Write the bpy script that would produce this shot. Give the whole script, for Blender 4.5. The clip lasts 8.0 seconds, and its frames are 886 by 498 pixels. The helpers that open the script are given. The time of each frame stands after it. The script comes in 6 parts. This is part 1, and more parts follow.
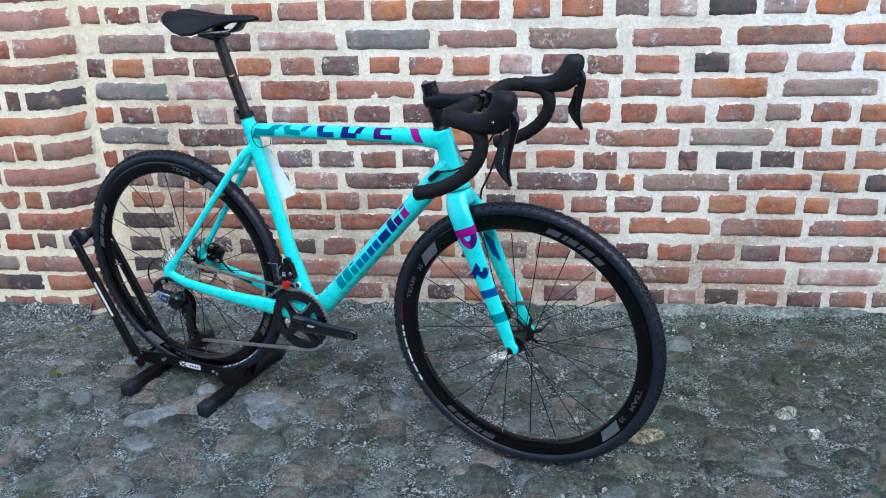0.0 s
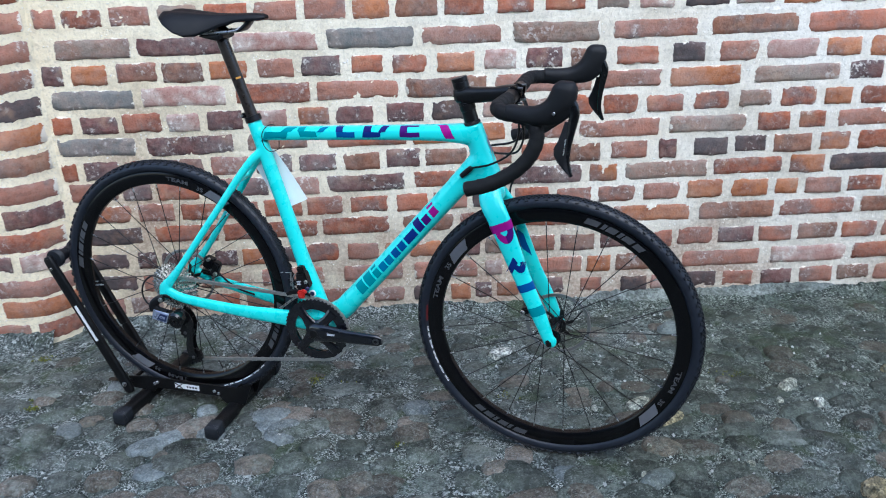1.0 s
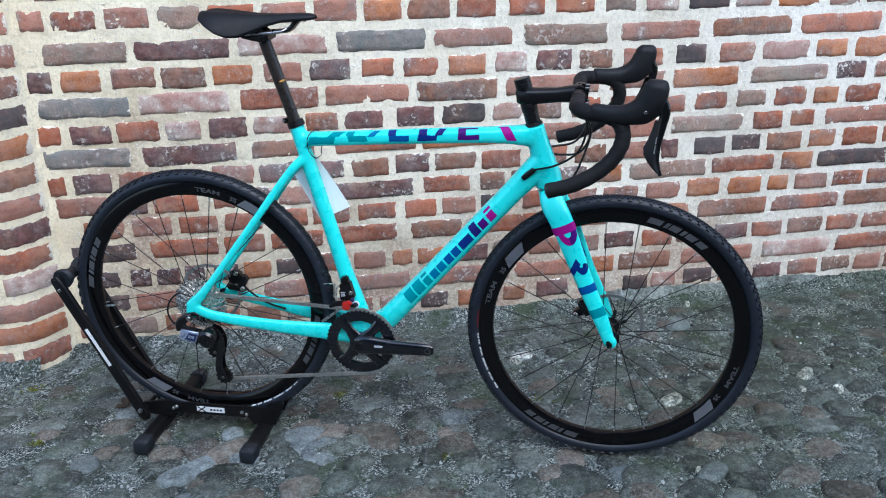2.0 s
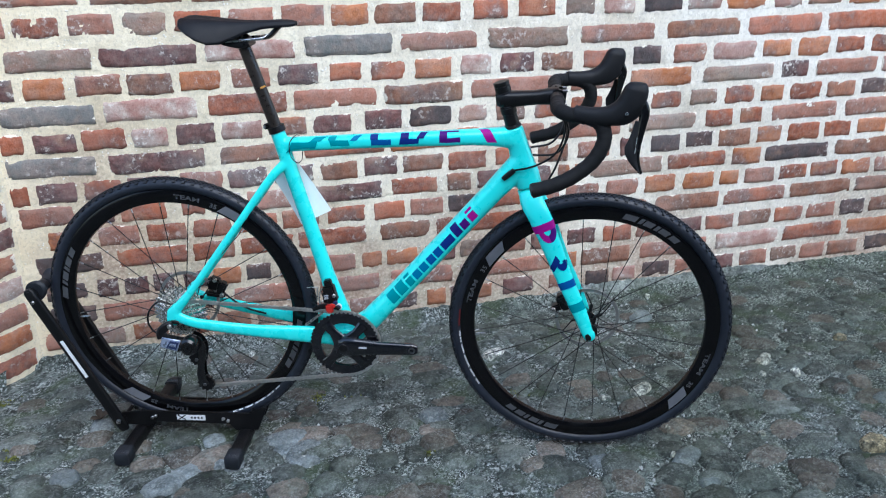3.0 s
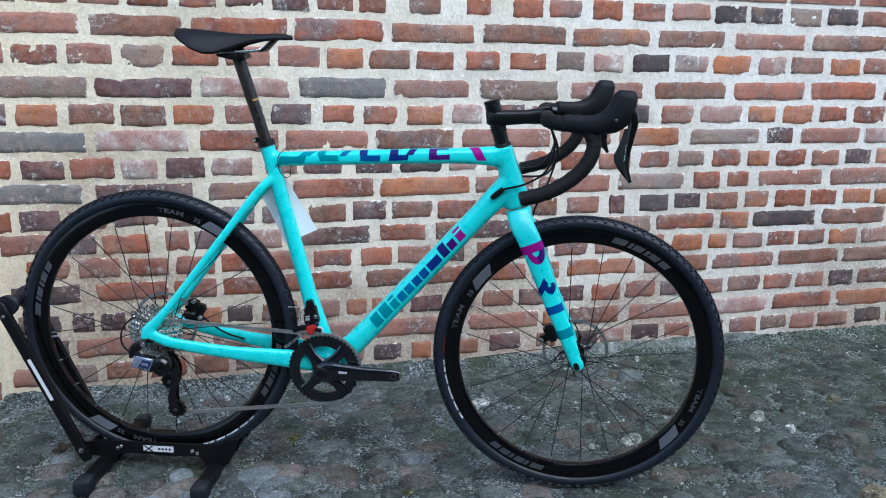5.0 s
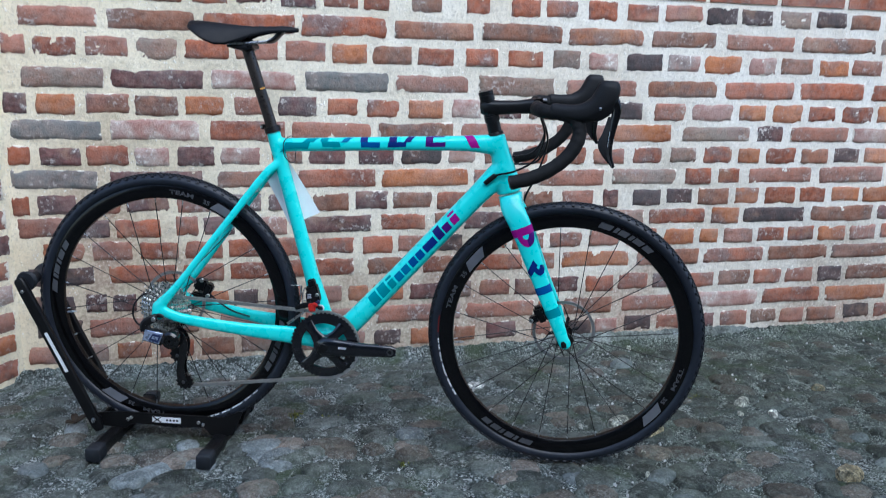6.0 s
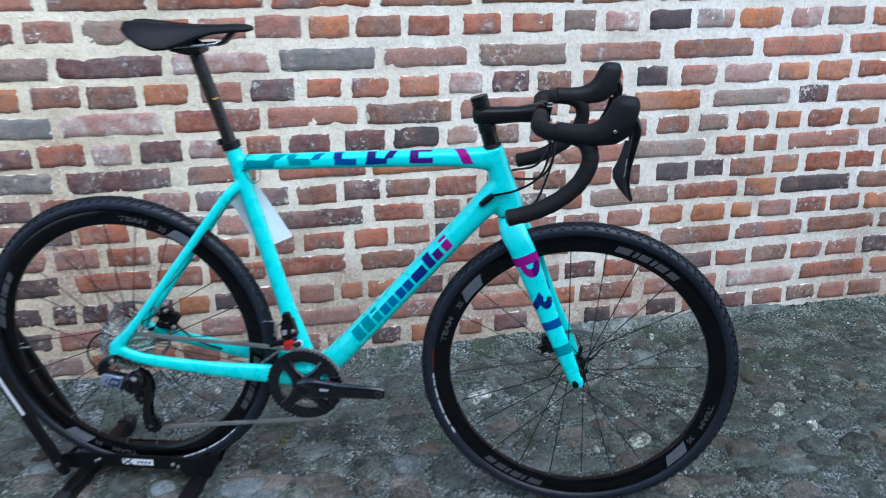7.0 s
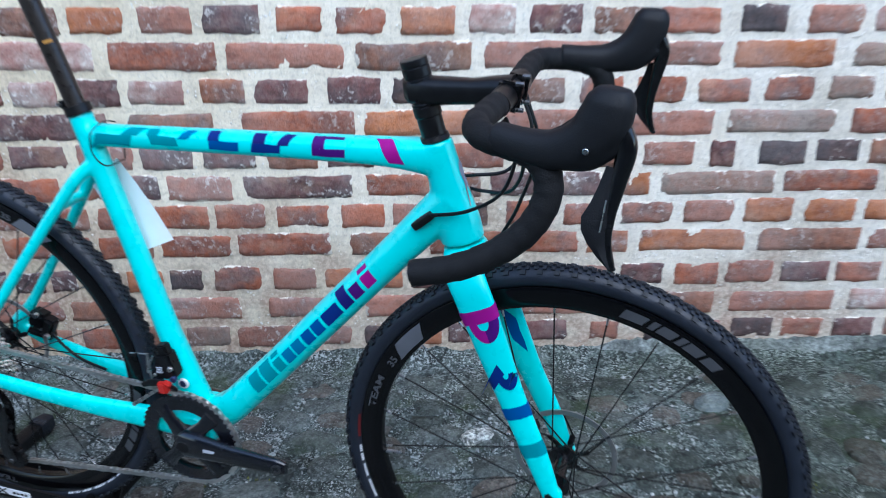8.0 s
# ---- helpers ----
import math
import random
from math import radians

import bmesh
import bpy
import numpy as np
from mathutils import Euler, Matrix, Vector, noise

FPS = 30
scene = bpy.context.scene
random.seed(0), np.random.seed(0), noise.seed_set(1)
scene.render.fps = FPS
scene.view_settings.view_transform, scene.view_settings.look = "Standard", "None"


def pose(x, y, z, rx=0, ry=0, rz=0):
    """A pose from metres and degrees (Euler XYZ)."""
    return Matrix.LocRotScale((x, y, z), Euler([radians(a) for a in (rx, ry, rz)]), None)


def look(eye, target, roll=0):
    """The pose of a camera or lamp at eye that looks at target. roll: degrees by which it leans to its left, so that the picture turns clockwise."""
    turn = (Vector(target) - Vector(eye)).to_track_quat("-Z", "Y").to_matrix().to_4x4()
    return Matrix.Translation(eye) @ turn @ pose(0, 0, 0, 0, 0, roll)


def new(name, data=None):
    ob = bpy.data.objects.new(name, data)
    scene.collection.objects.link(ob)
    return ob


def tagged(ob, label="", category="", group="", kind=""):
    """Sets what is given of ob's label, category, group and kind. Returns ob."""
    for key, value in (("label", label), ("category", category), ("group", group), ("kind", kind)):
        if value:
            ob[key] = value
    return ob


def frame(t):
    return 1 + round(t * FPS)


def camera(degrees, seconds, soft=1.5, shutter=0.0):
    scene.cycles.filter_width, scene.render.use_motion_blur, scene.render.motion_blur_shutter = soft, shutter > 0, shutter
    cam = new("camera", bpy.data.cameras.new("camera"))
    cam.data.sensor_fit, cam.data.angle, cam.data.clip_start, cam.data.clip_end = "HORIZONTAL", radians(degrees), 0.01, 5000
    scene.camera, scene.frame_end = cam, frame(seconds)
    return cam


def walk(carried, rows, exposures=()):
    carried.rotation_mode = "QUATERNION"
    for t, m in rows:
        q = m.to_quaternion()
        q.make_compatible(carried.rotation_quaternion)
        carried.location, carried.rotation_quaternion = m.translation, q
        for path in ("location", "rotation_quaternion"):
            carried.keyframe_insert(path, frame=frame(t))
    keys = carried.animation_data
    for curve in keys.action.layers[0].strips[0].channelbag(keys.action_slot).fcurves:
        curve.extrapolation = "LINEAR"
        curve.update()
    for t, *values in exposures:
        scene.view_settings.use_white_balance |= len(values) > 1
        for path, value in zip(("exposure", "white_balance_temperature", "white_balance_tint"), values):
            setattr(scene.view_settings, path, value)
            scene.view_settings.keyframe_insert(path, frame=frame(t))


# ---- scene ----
cam = camera(56.5, 8.0, soft=1.0, shutter=0.5)
PATH = [
    (0, (0.4408, 0.0011, 1.3064), (0.2239, 1.8459, 0.5412), -1.7),
    (0.5, (0.3363, 0.0092, 1.3014), (0.2098, 1.8629, 0.5392), -1.8),
    (1, (0.0983, 0.0162, 1.2934), (0.1586, 1.872, 0.5262), -1.9),
    (1.5, (-0.0884, 0.0664, 1.2783), (0.1315, 1.9131, 0.5212), -1.2),
    (1.7, (-0.1728, 0.0955, 1.2783), (0.0893, 1.9392, 0.5272), -1.0),
    (2.8, (-0.3676, 0.0905, 1.2944), (0.0602, 1.8931, 0.5191), -1.0),
    (3, (-0.3817, 0.0825, 1.2974), (0.0813, 1.884, 0.5402), -0.7),
    (3.5, (-0.3947, 0.0815, 1.2944), (0.1003, 1.884, 0.5593), 1.2),
    (4, (-0.3987, 0.0875, 1.2843), (0.1154, 1.8971, 0.5804), 2.5),
    (4.5, (-0.3917, 0.1036, 1.1518), (0.1214, 1.9593, 0.5794), 1.7),
    (4.7, (-0.389, 0.093, 1.11), (0.121, 1.954, 0.583), 1.4),
    (5.8, (-0.382, -0.086, 1.027), (0.112, 1.803, 0.594), 1.5),
    (6, (-0.3847, -0.0772, 1.0373), (0.1084, 1.8127, 0.5704), 1.8),
    (6.5, (-0.3666, 0.0453, 1.1327), (0.1134, 1.9021, 0.5392), 1.4),
    (7, (-0.2361, 0.2422, 1.2261), (0.1897, 2.0808, 0.5372), -0.1),
    (7.5, (0.023, 0.4952, 1.2462), (0.2942, 2.3259, 0.4659), 0.2),
    (8, (0.1988, 0.8005, 1.1879), (0.2761, 2.603, 0.3053), 0.3),
]
EXPOSE = [(t, e, k, 8) for t, e, k in ((0.0, 1.20, 5890), (1.5, 1.18, 5910), (3.5, 1.24, 5990), (4.5, 1.04, 5880), (6.0, 0.97, 5820), (7.0, 1.08, 5720), (7.5, 1.13, 5630), (8.0, 1.15, 5560))]
walk(cam, [(t, look(eye, target, roll)) for t, eye, target, roll in PATH], EXPOSE)

# ---- light ----
world = bpy.data.worlds.new("sky")
scene.world = world
world.use_nodes = True
wn, wl = world.node_tree.nodes, world.node_tree.links
sky = wn.new("ShaderNodeTexSky")
sky.sky_type, sky.sun_disc = "NISHITA", False
SUN_UP, SUN_ROUND = radians(50), radians(168)
sky.sun_elevation, sky.sun_rotation = SUN_UP, SUN_ROUND
sky.air_density, sky.dust_density, sky.ozone_density = 1.0, 1.0, 1.0
wl.new(sky.outputs[0], wn["Background"].inputs[0])
wn["Background"].inputs[1].default_value = 0.15

sun = new("sun", bpy.data.lights.new("sun", "SUN"))
sun.data.energy, sun.data.angle, sun.data.color = 1.3, radians(60), (0.95, 0.98, 1.0)
sun.matrix_world = look((0, 0, 0), (-math.sin(SUN_ROUND) * math.cos(SUN_UP), -math.cos(SUN_ROUND) * math.cos(SUN_UP), -math.sin(SUN_UP)))


# ---- materials ----
def material(name, color, rough=0.5, metal=0.0, coat=0.0, grain=0.0, grain_scale=60.0, bump=0.0, bump_scale=200.0, spec=0.5):
    """A Principled surface with two scales of colour variation and a fine bump."""
    m = bpy.data.materials.new(name)
    m.use_nodes = True
    n, l = m.node_tree.nodes, m.node_tree.links
    b = n["Principled BSDF"]
    b.inputs["Base Color"].default_value = (*color, 1)
    b.inputs["Roughness"].default_value = rough
    b.inputs["Metallic"].default_value = metal
    b.inputs["Coat Weight"].default_value = coat
    b.inputs["Coat Roughness"].default_value = 0.06
    b.inputs["Specular IOR Level"].default_value = spec
    co = n.new("ShaderNodeTexCoord")
    if grain:
        a = n.new("ShaderNodeTexNoise")
        a.inputs["Scale"].default_value, a.inputs["Detail"].default_value = grain_scale, 6
        c = n.new("ShaderNodeTexNoise")
        c.inputs["Scale"].default_value, c.inputs["Detail"].default_value = grain_scale / 9, 3
        add = n.new("ShaderNodeMath")
        add.operation = "ADD"
        l.new(co.outputs["Object"], a.inputs[0]), l.new(co.outputs["Object"], c.inputs[0])
        l.new(a.outputs[0], add.inputs[0]), l.new(c.outputs[0], add.inputs[1])
        r = n.new("ShaderNodeMapRange")
        r.inputs[1].default_value, r.inputs[2].default_value = 0.7, 1.3
        r.inputs[3].default_value, r.inputs[4].default_value = 1 - grain, 1 + grain
        l.new(add.outputs[0], r.inputs[0])
        mix = n.new("ShaderNodeMix")
        mix.data_type, mix.blend_type = "RGBA", "MULTIPLY"
        mix.inputs[0].default_value = 1
        mix.inputs[6].default_value = (*color, 1)
        l.new(r.outputs[0], mix.inputs[7])
        l.new(mix.outputs[2], b.inputs["Base Color"])
        rr = n.new("ShaderNodeMapRange")
        rr.inputs[1].default_value, rr.inputs[2].default_value = 0.3, 0.7
        rr.inputs[3].default_value, rr.inputs[4].default_value = max(0.02, rough - 0.08), min(1, rough + 0.08)
        l.new(a.outputs[0], rr.inputs[0])
        l.new(rr.outputs[0], b.inputs["Roughness"])
    if bump:
        t = n.new("ShaderNodeTexNoise")
        t.inputs["Scale"].default_value, t.inputs["Detail"].default_value = bump_scale, 5
        l.new(co.outputs["Object"], t.inputs[0])
        bu = n.new("ShaderNodeBump")
        bu.inputs["Strength"].default_value, bu.inputs["Distance"].default_value = bump, 0.002
        l.new(t.outputs[0], bu.inputs["Height"])
        l.new(bu.outputs[0], b.inputs["Normal"])
    return m


def noise_node(n, l, co, scale, detail=5, rough=0.6):
    t = n.new("ShaderNodeTexNoise")
    t.inputs["Scale"].default_value, t.inputs["Detail"].default_value, t.inputs["Roughness"].default_value = scale, detail, rough
    l.new(co, t.inputs[0])
    return t.outputs[0]


def ramp_node(n, l, value, low, high):
    r = n.new("ShaderNodeMapRange")
    r.inputs[1].default_value, r.inputs[2].default_value = low, high
    l.new(value, r.inputs[0])
    return r.outputs[0]


def mix_node(n, l, factor, a, b, blend="MIX"):
    m = n.new("ShaderNodeMix")
    m.data_type, m.blend_type = "RGBA", blend
    for slot, value in ((0, factor), (6, a), (7, b)):
        if isinstance(value, tuple):
            m.inputs[slot].default_value = (*value, 1)
        elif isinstance(value, (int, float)):
            m.inputs[slot].default_value = value
        else:
            l.new(value, m.inputs[slot])
    return m.outputs[2]


def times_node(n, l, x, y):
    k = n.new("ShaderNodeMath")
    k.operation = "MULTIPLY"
    for slot, v in ((0, x), (1, y)):
        if isinstance(v, (int, float)):
            k.inputs[slot].default_value = v
        else:
            l.new(v, k.inputs[slot])
    return k.outputs[0]


def patch_node(n, l, p, low, high, rise=0.30, side=-0.03):
    """Uneven patches, more of them towards the ground, and towards one side in x."""
    s = n.new("ShaderNodeSeparateXYZ")
    l.new(p, s.inputs[0])
    total = noise_node(n, l, p, 2.1, 5, 0.62)
    for value, k in ((s.outputs["Z"], -rise), (s.outputs["X"], side)):
        a = n.new("ShaderNodeMath")
        a.operation = "ADD"
        l.new(total, a.inputs[0]), l.new(times_node(n, l, value, k), a.inputs[1])
        total = a.outputs[0]
    return ramp_node(n, l, total, low, high)


def brick_material(name, color, second, lime=0.25, dust=0.2):
    """Old hand-made brick: blotches of a second burn colour, pits, thin lime smears, and mortar slopped over the edges."""
    m = bpy.data.materials.new(name)
    m.use_nodes = True
    n, l = m.node_tree.nodes, m.node_tree.links
    b = n["Principled BSDF"]
    co = n.new("ShaderNodeTexCoord").outputs["Object"]
    info = n.new("ShaderNodeObjectInfo")
    shift = n.new("ShaderNodeVectorMath")
    shift.operation = "ADD"
    sc = n.new("ShaderNodeVectorMath")
    sc.operation = "SCALE"
    sc.inputs[0].default_value = (37, 11, 23)
    l.new(info.outputs["Random"], sc.inputs[3])
    geo = n.new("ShaderNodeNewGeometry")
    l.new(geo.outputs["Position"], shift.inputs[0]), l.new(sc.outputs[0], shift.inputs[1])
    p = shift.outputs[0]
    flat = n.new("ShaderNodeVectorMath")
    flat.operation = "MULTIPLY"
    flat.inputs[1].default_value = (1, 1, 2.0)
    l.new(p, flat.inputs[0])
    q = flat.outputs[0]
    blotch = ramp_node(n, l, noise_node(n, l, p, 11, 6, 0.68), 0.43, 0.57)
    c = mix_node(n, l, blotch, color, second)
    # ends and patches that the kiln burnt grey
    flash = ramp_node(n, l, noise_node(n, l, p, 5.5, 4, 0.6), 0.57, 0.66)
    c = mix_node(n, l, times_node(n, l, flash, 0.55), c, (0.175, 0.150, 0.148))
    pale = ramp_node(n, l, noise_node(n, l, p, 7.5, 4, 0.6), 0.43, 0.34)
    c = mix_node(n, l, times_node(n, l, pale, 0.35), c, (0.47, 0.30, 0.205))
    hue = n.new("ShaderNodeHueSaturation")
    vr = n.new("ShaderNodeMapRange")
    vr.inputs[3].default_value, vr.inputs[4].default_value = 0.82, 1.15
    l.new(info.outputs["Random"], vr.inputs[0])
    hue.inputs["Saturation"].default_value = 1.09
    l.new(vr.outputs[0], hue.inputs["Value"])
    l.new(c, hue.inputs["Color"])
    c = hue.outputs[0]
    powder = ramp_node(n, l, noise_node(n, l, p, 55, 3, 0.6), 0.42, 0.66)
    c = mix_node(n, l, times_node(n, l, powder, dust), c, (0.50, 0.38, 0.32))
    cracks = ramp_node(n, l, noise_node(n, l, q, 20, 5, 0.66), 0.54, 0.64)
    c = mix_node(n, l, times_node(n, l, cracks, 0.45), c, mix_node(n, l, 1.0, c, (0.52, 0.47, 0.46), "MULTIPLY"))
    grit = ramp_node(n, l, noise_node(n, l, p, 150, 1.5, 0.5), 0.56, 0.74)
    c = mix_node(n, l, times_node(n, l, grit, 0.45), c, mix_node(n, l, 1.0, c, (0.50, 0.47, 0.47), "MULTIPLY"))
    smear = times_node(n, l, ramp_node(n, l, noise_node(n, l, p, 75, 4, 0.7), 0.53, 0.60), ramp_node(n, l, noise_node(n, l, p, 11, 3, 0.6), 0.52, 0.62))
    c = mix_node(n, l, times_node(n, l, smear, lime), c, (0.74, 0.69, 0.62))
    film = ramp_node(n, l, noise_node(n, l, geo.outputs["Position"], 4.5, 5, 0.62), 0.46, 0.66)
    c = mix_node(n, l, times_node(n, l, film, 0.9 * dust), c, (0.60, 0.55, 0.51))
    # bricks darker in uneven patches, more of them lower down
    low_tone = patch_node(n, l, geo.outputs["Position"], 0.26, 0.50)
    c = mix_node(n, l, times_node(n, l, low_tone, 0.55), c, mix_node(n, l, 1.0, c, (0.70, 0.66, 0.66), "MULTIPLY"))
    split = n.new("ShaderNodeSeparateXYZ")
    l.new(n.new("ShaderNodeTexCoord").outputs["Generated"], split.inputs[0])
    reach = n.new("ShaderNodeMath")
    reach.operation = "MAXIMUM"
    for slot, axis, start in ((0, 0, 0.40), (1, 2, 0.27)):
        away = n.new("ShaderNodeMath")
        away.operation = "SUBTRACT"
        away.inputs[1].default_value = 0.5
        l.new(split.outputs[axis], away.inputs[0])
        size = n.new("ShaderNodeMath")
        size.operation = "ABSOLUTE"
        l.new(away.outputs[0], size.inputs[0])
        l.new(ramp_node(n, l, size.outputs[0], start, 0.5), reach.inputs[slot])
    ragged = n.new("ShaderNodeMath")
    ragged.operation = "ADD"
    l.new(times_node(n, l, reach.outputs[0], 0.46), ragged.inputs[0])
    l.new(noise_node(n, l, p, 26, 5, 0.66), ragged.inputs[1])
    slop = ramp_node(n, l, ragged.outputs[0], 0.87, 0.91)
    c = mix_node(n, l, times_node(n, l, slop, 0.9), c, (0.80, 0.74, 0.63))
    l.new(c, b.inputs["Base Color"])
    b.inputs["Roughness"].default_value = 0.9
    b.inputs["Specular IOR Level"].default_value = 0.25
    bu = n.new("ShaderNodeBump")
    bu.inputs["Strength"].default_value, bu.inputs["Distance"].default_value = 0.8, 0.0060
    hmix = n.new("ShaderNodeMath")
    hmix.operation = "ADD"
    l.new(noise_node(n, l, p, 30, 6, 0.66), hmix.inputs[0]), l.new(times_node(n, l, noise_node(n, l, p, 150, 3), 0.42), hmix.inputs[1])
    l.new(hmix.outputs[0], bu.inputs["Height"])
    l.new(bu.outputs[0], b.inputs["Normal"])
    return m


BRICK = {
    "r": brick_material("brick_red", (0.390, 0.150, 0.095), (0.235, 0.105, 0.078), 0.40),
    "o": brick_material("brick_orange", (0.470, 0.205, 0.112), (0.350, 0.148, 0.088), 0.35),
    "p": brick_material("brick_rose", (0.415, 0.205, 0.152), (0.300, 0.165, 0.130), 0.6),
    "b": brick_material("brick_brown", (0.310, 0.155, 0.106), (0.200, 0.118, 0.090), 0.45),
    "m": brick_material("brick_mauve", (0.190, 0.095, 0.086), (0.112, 0.072, 0.072), 0.85),
    "g": brick_material("brick_grey", (0.270, 0.222, 0.185), (0.285, 0.180, 0.140), 0.5),
    "s": brick_material("brick_slate", (0.190, 0.192, 0.182), (0.285, 0.245, 0.215), 0.9, 0.15),
    "k": brick_material("brick_burnt", (0.085, 0.072, 0.072), (0.125, 0.085, 0.078), 0.6, 0.06),
    "w": brick_material("brick_limed", (0.390, 0.225, 0.190), (0.540, 0.430, 0.375), 1.0),
}


def mortar_material():
    m = bpy.data.materials.new("lime_mortar")
    m.use_nodes = True
    n, l = m.node_tree.nodes, m.node_tree.links
    b = n["Principled BSDF"]
    p = n.new("ShaderNodeNewGeometry").outputs["Position"]
    c = mix_node(n, l, ramp_node(n, l, noise_node(n, l, p, 6, 6, 0.65), 0.35, 0.65), (0.80, 0.71, 0.555), (0.90, 0.83, 0.69))
    c = mix_node(n, l, times_node(n, l, ramp_node(n, l, noise_node(n, l, p, 34, 4, 0.6), 0.50, 0.72), 0.45), c, (0.56, 0.50, 0.405))
    c = mix_node(n, l, times_node(n, l, ramp_node(n, l, noise_node(n, l, p, 120, 2, 0.5), 0.53, 0.66), 0.42), c, (0.52, 0.47, 0.385))
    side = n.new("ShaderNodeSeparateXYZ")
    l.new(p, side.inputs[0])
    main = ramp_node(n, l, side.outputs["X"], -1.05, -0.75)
    old = times_node(n, l, patch_node(n, l, p, 0.24, 0.46), main)
    sand = ramp_node(n, l, noise_node(n, l, p, 95, 2, 0.55), 0.42, 0.62)
    c = mix_node(n, l, times_node(n, l, old, 0.70), c, mix_node(n, l, sand, (0.39, 0.33, 0.235), (0.62, 0.54, 0.40)))
    dust = times_node(n, l, patch_node(n, l, p, 0.20, 0.42, 0.55, -0.10), main)
    # mortar's own tone and the light's tint put into colour: cool right, warm left
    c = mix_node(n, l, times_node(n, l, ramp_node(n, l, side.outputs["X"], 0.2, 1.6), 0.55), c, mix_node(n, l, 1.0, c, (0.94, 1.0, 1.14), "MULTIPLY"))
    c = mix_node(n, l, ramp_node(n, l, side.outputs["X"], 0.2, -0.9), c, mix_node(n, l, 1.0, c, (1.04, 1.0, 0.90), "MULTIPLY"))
    dusty = times_node(n, l, dust, ramp_node(n, l, noise_node(n, l, p, 13, 5, 0.65), 0.34, 0.58))
    c = mix_node(n, l, times_node(n, l, dusty, 0.80), c, mix_node(n, l, sand, (0.36, 0.235, 0.175), (0.54, 0.40, 0.31)))
    v = n.new("ShaderNodeTexVoronoi")
    v.inputs["Scale"].default_value = 85
    l.new(p, v.inputs[0])
    keep = ramp_node(n, l, noise_node(n, l, p, 23, 3), 0.52, 0.60)
    fl = ramp_node(n, l, v.outputs["Distance"], 0.26, 0.18)
    both = n.new("ShaderNodeMath")
    both.operation = "MULTIPLY"
    l.new(keep, both.inputs[0]), l.new(fl, both.inputs[1])
    c = mix_node(n, l, times_node(n, l, both.outputs[0], 0.8), c, (0.86, 0.83, 0.77))
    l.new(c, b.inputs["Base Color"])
    b.inputs["Roughness"].default_value = 0.95
    b.inputs["Specular IOR Level"].default_value = 0.2
    bu = n.new("ShaderNodeBump")
    bu.inputs["Strength"].default_value, bu.inputs["Distance"].default_value = 0.6, 0.005
    h = n.new("ShaderNodeMath")
    h.operation = "ADD"
    l.new(noise_node(n, l, p, 80, 7, 0.7), h.inputs[0]), l.new(both.outputs[0], h.inputs[1])
    l.new(h.outputs[0], bu.inputs["Height"])
    l.new(bu.outputs[0], b.inputs["Normal"])
    return m


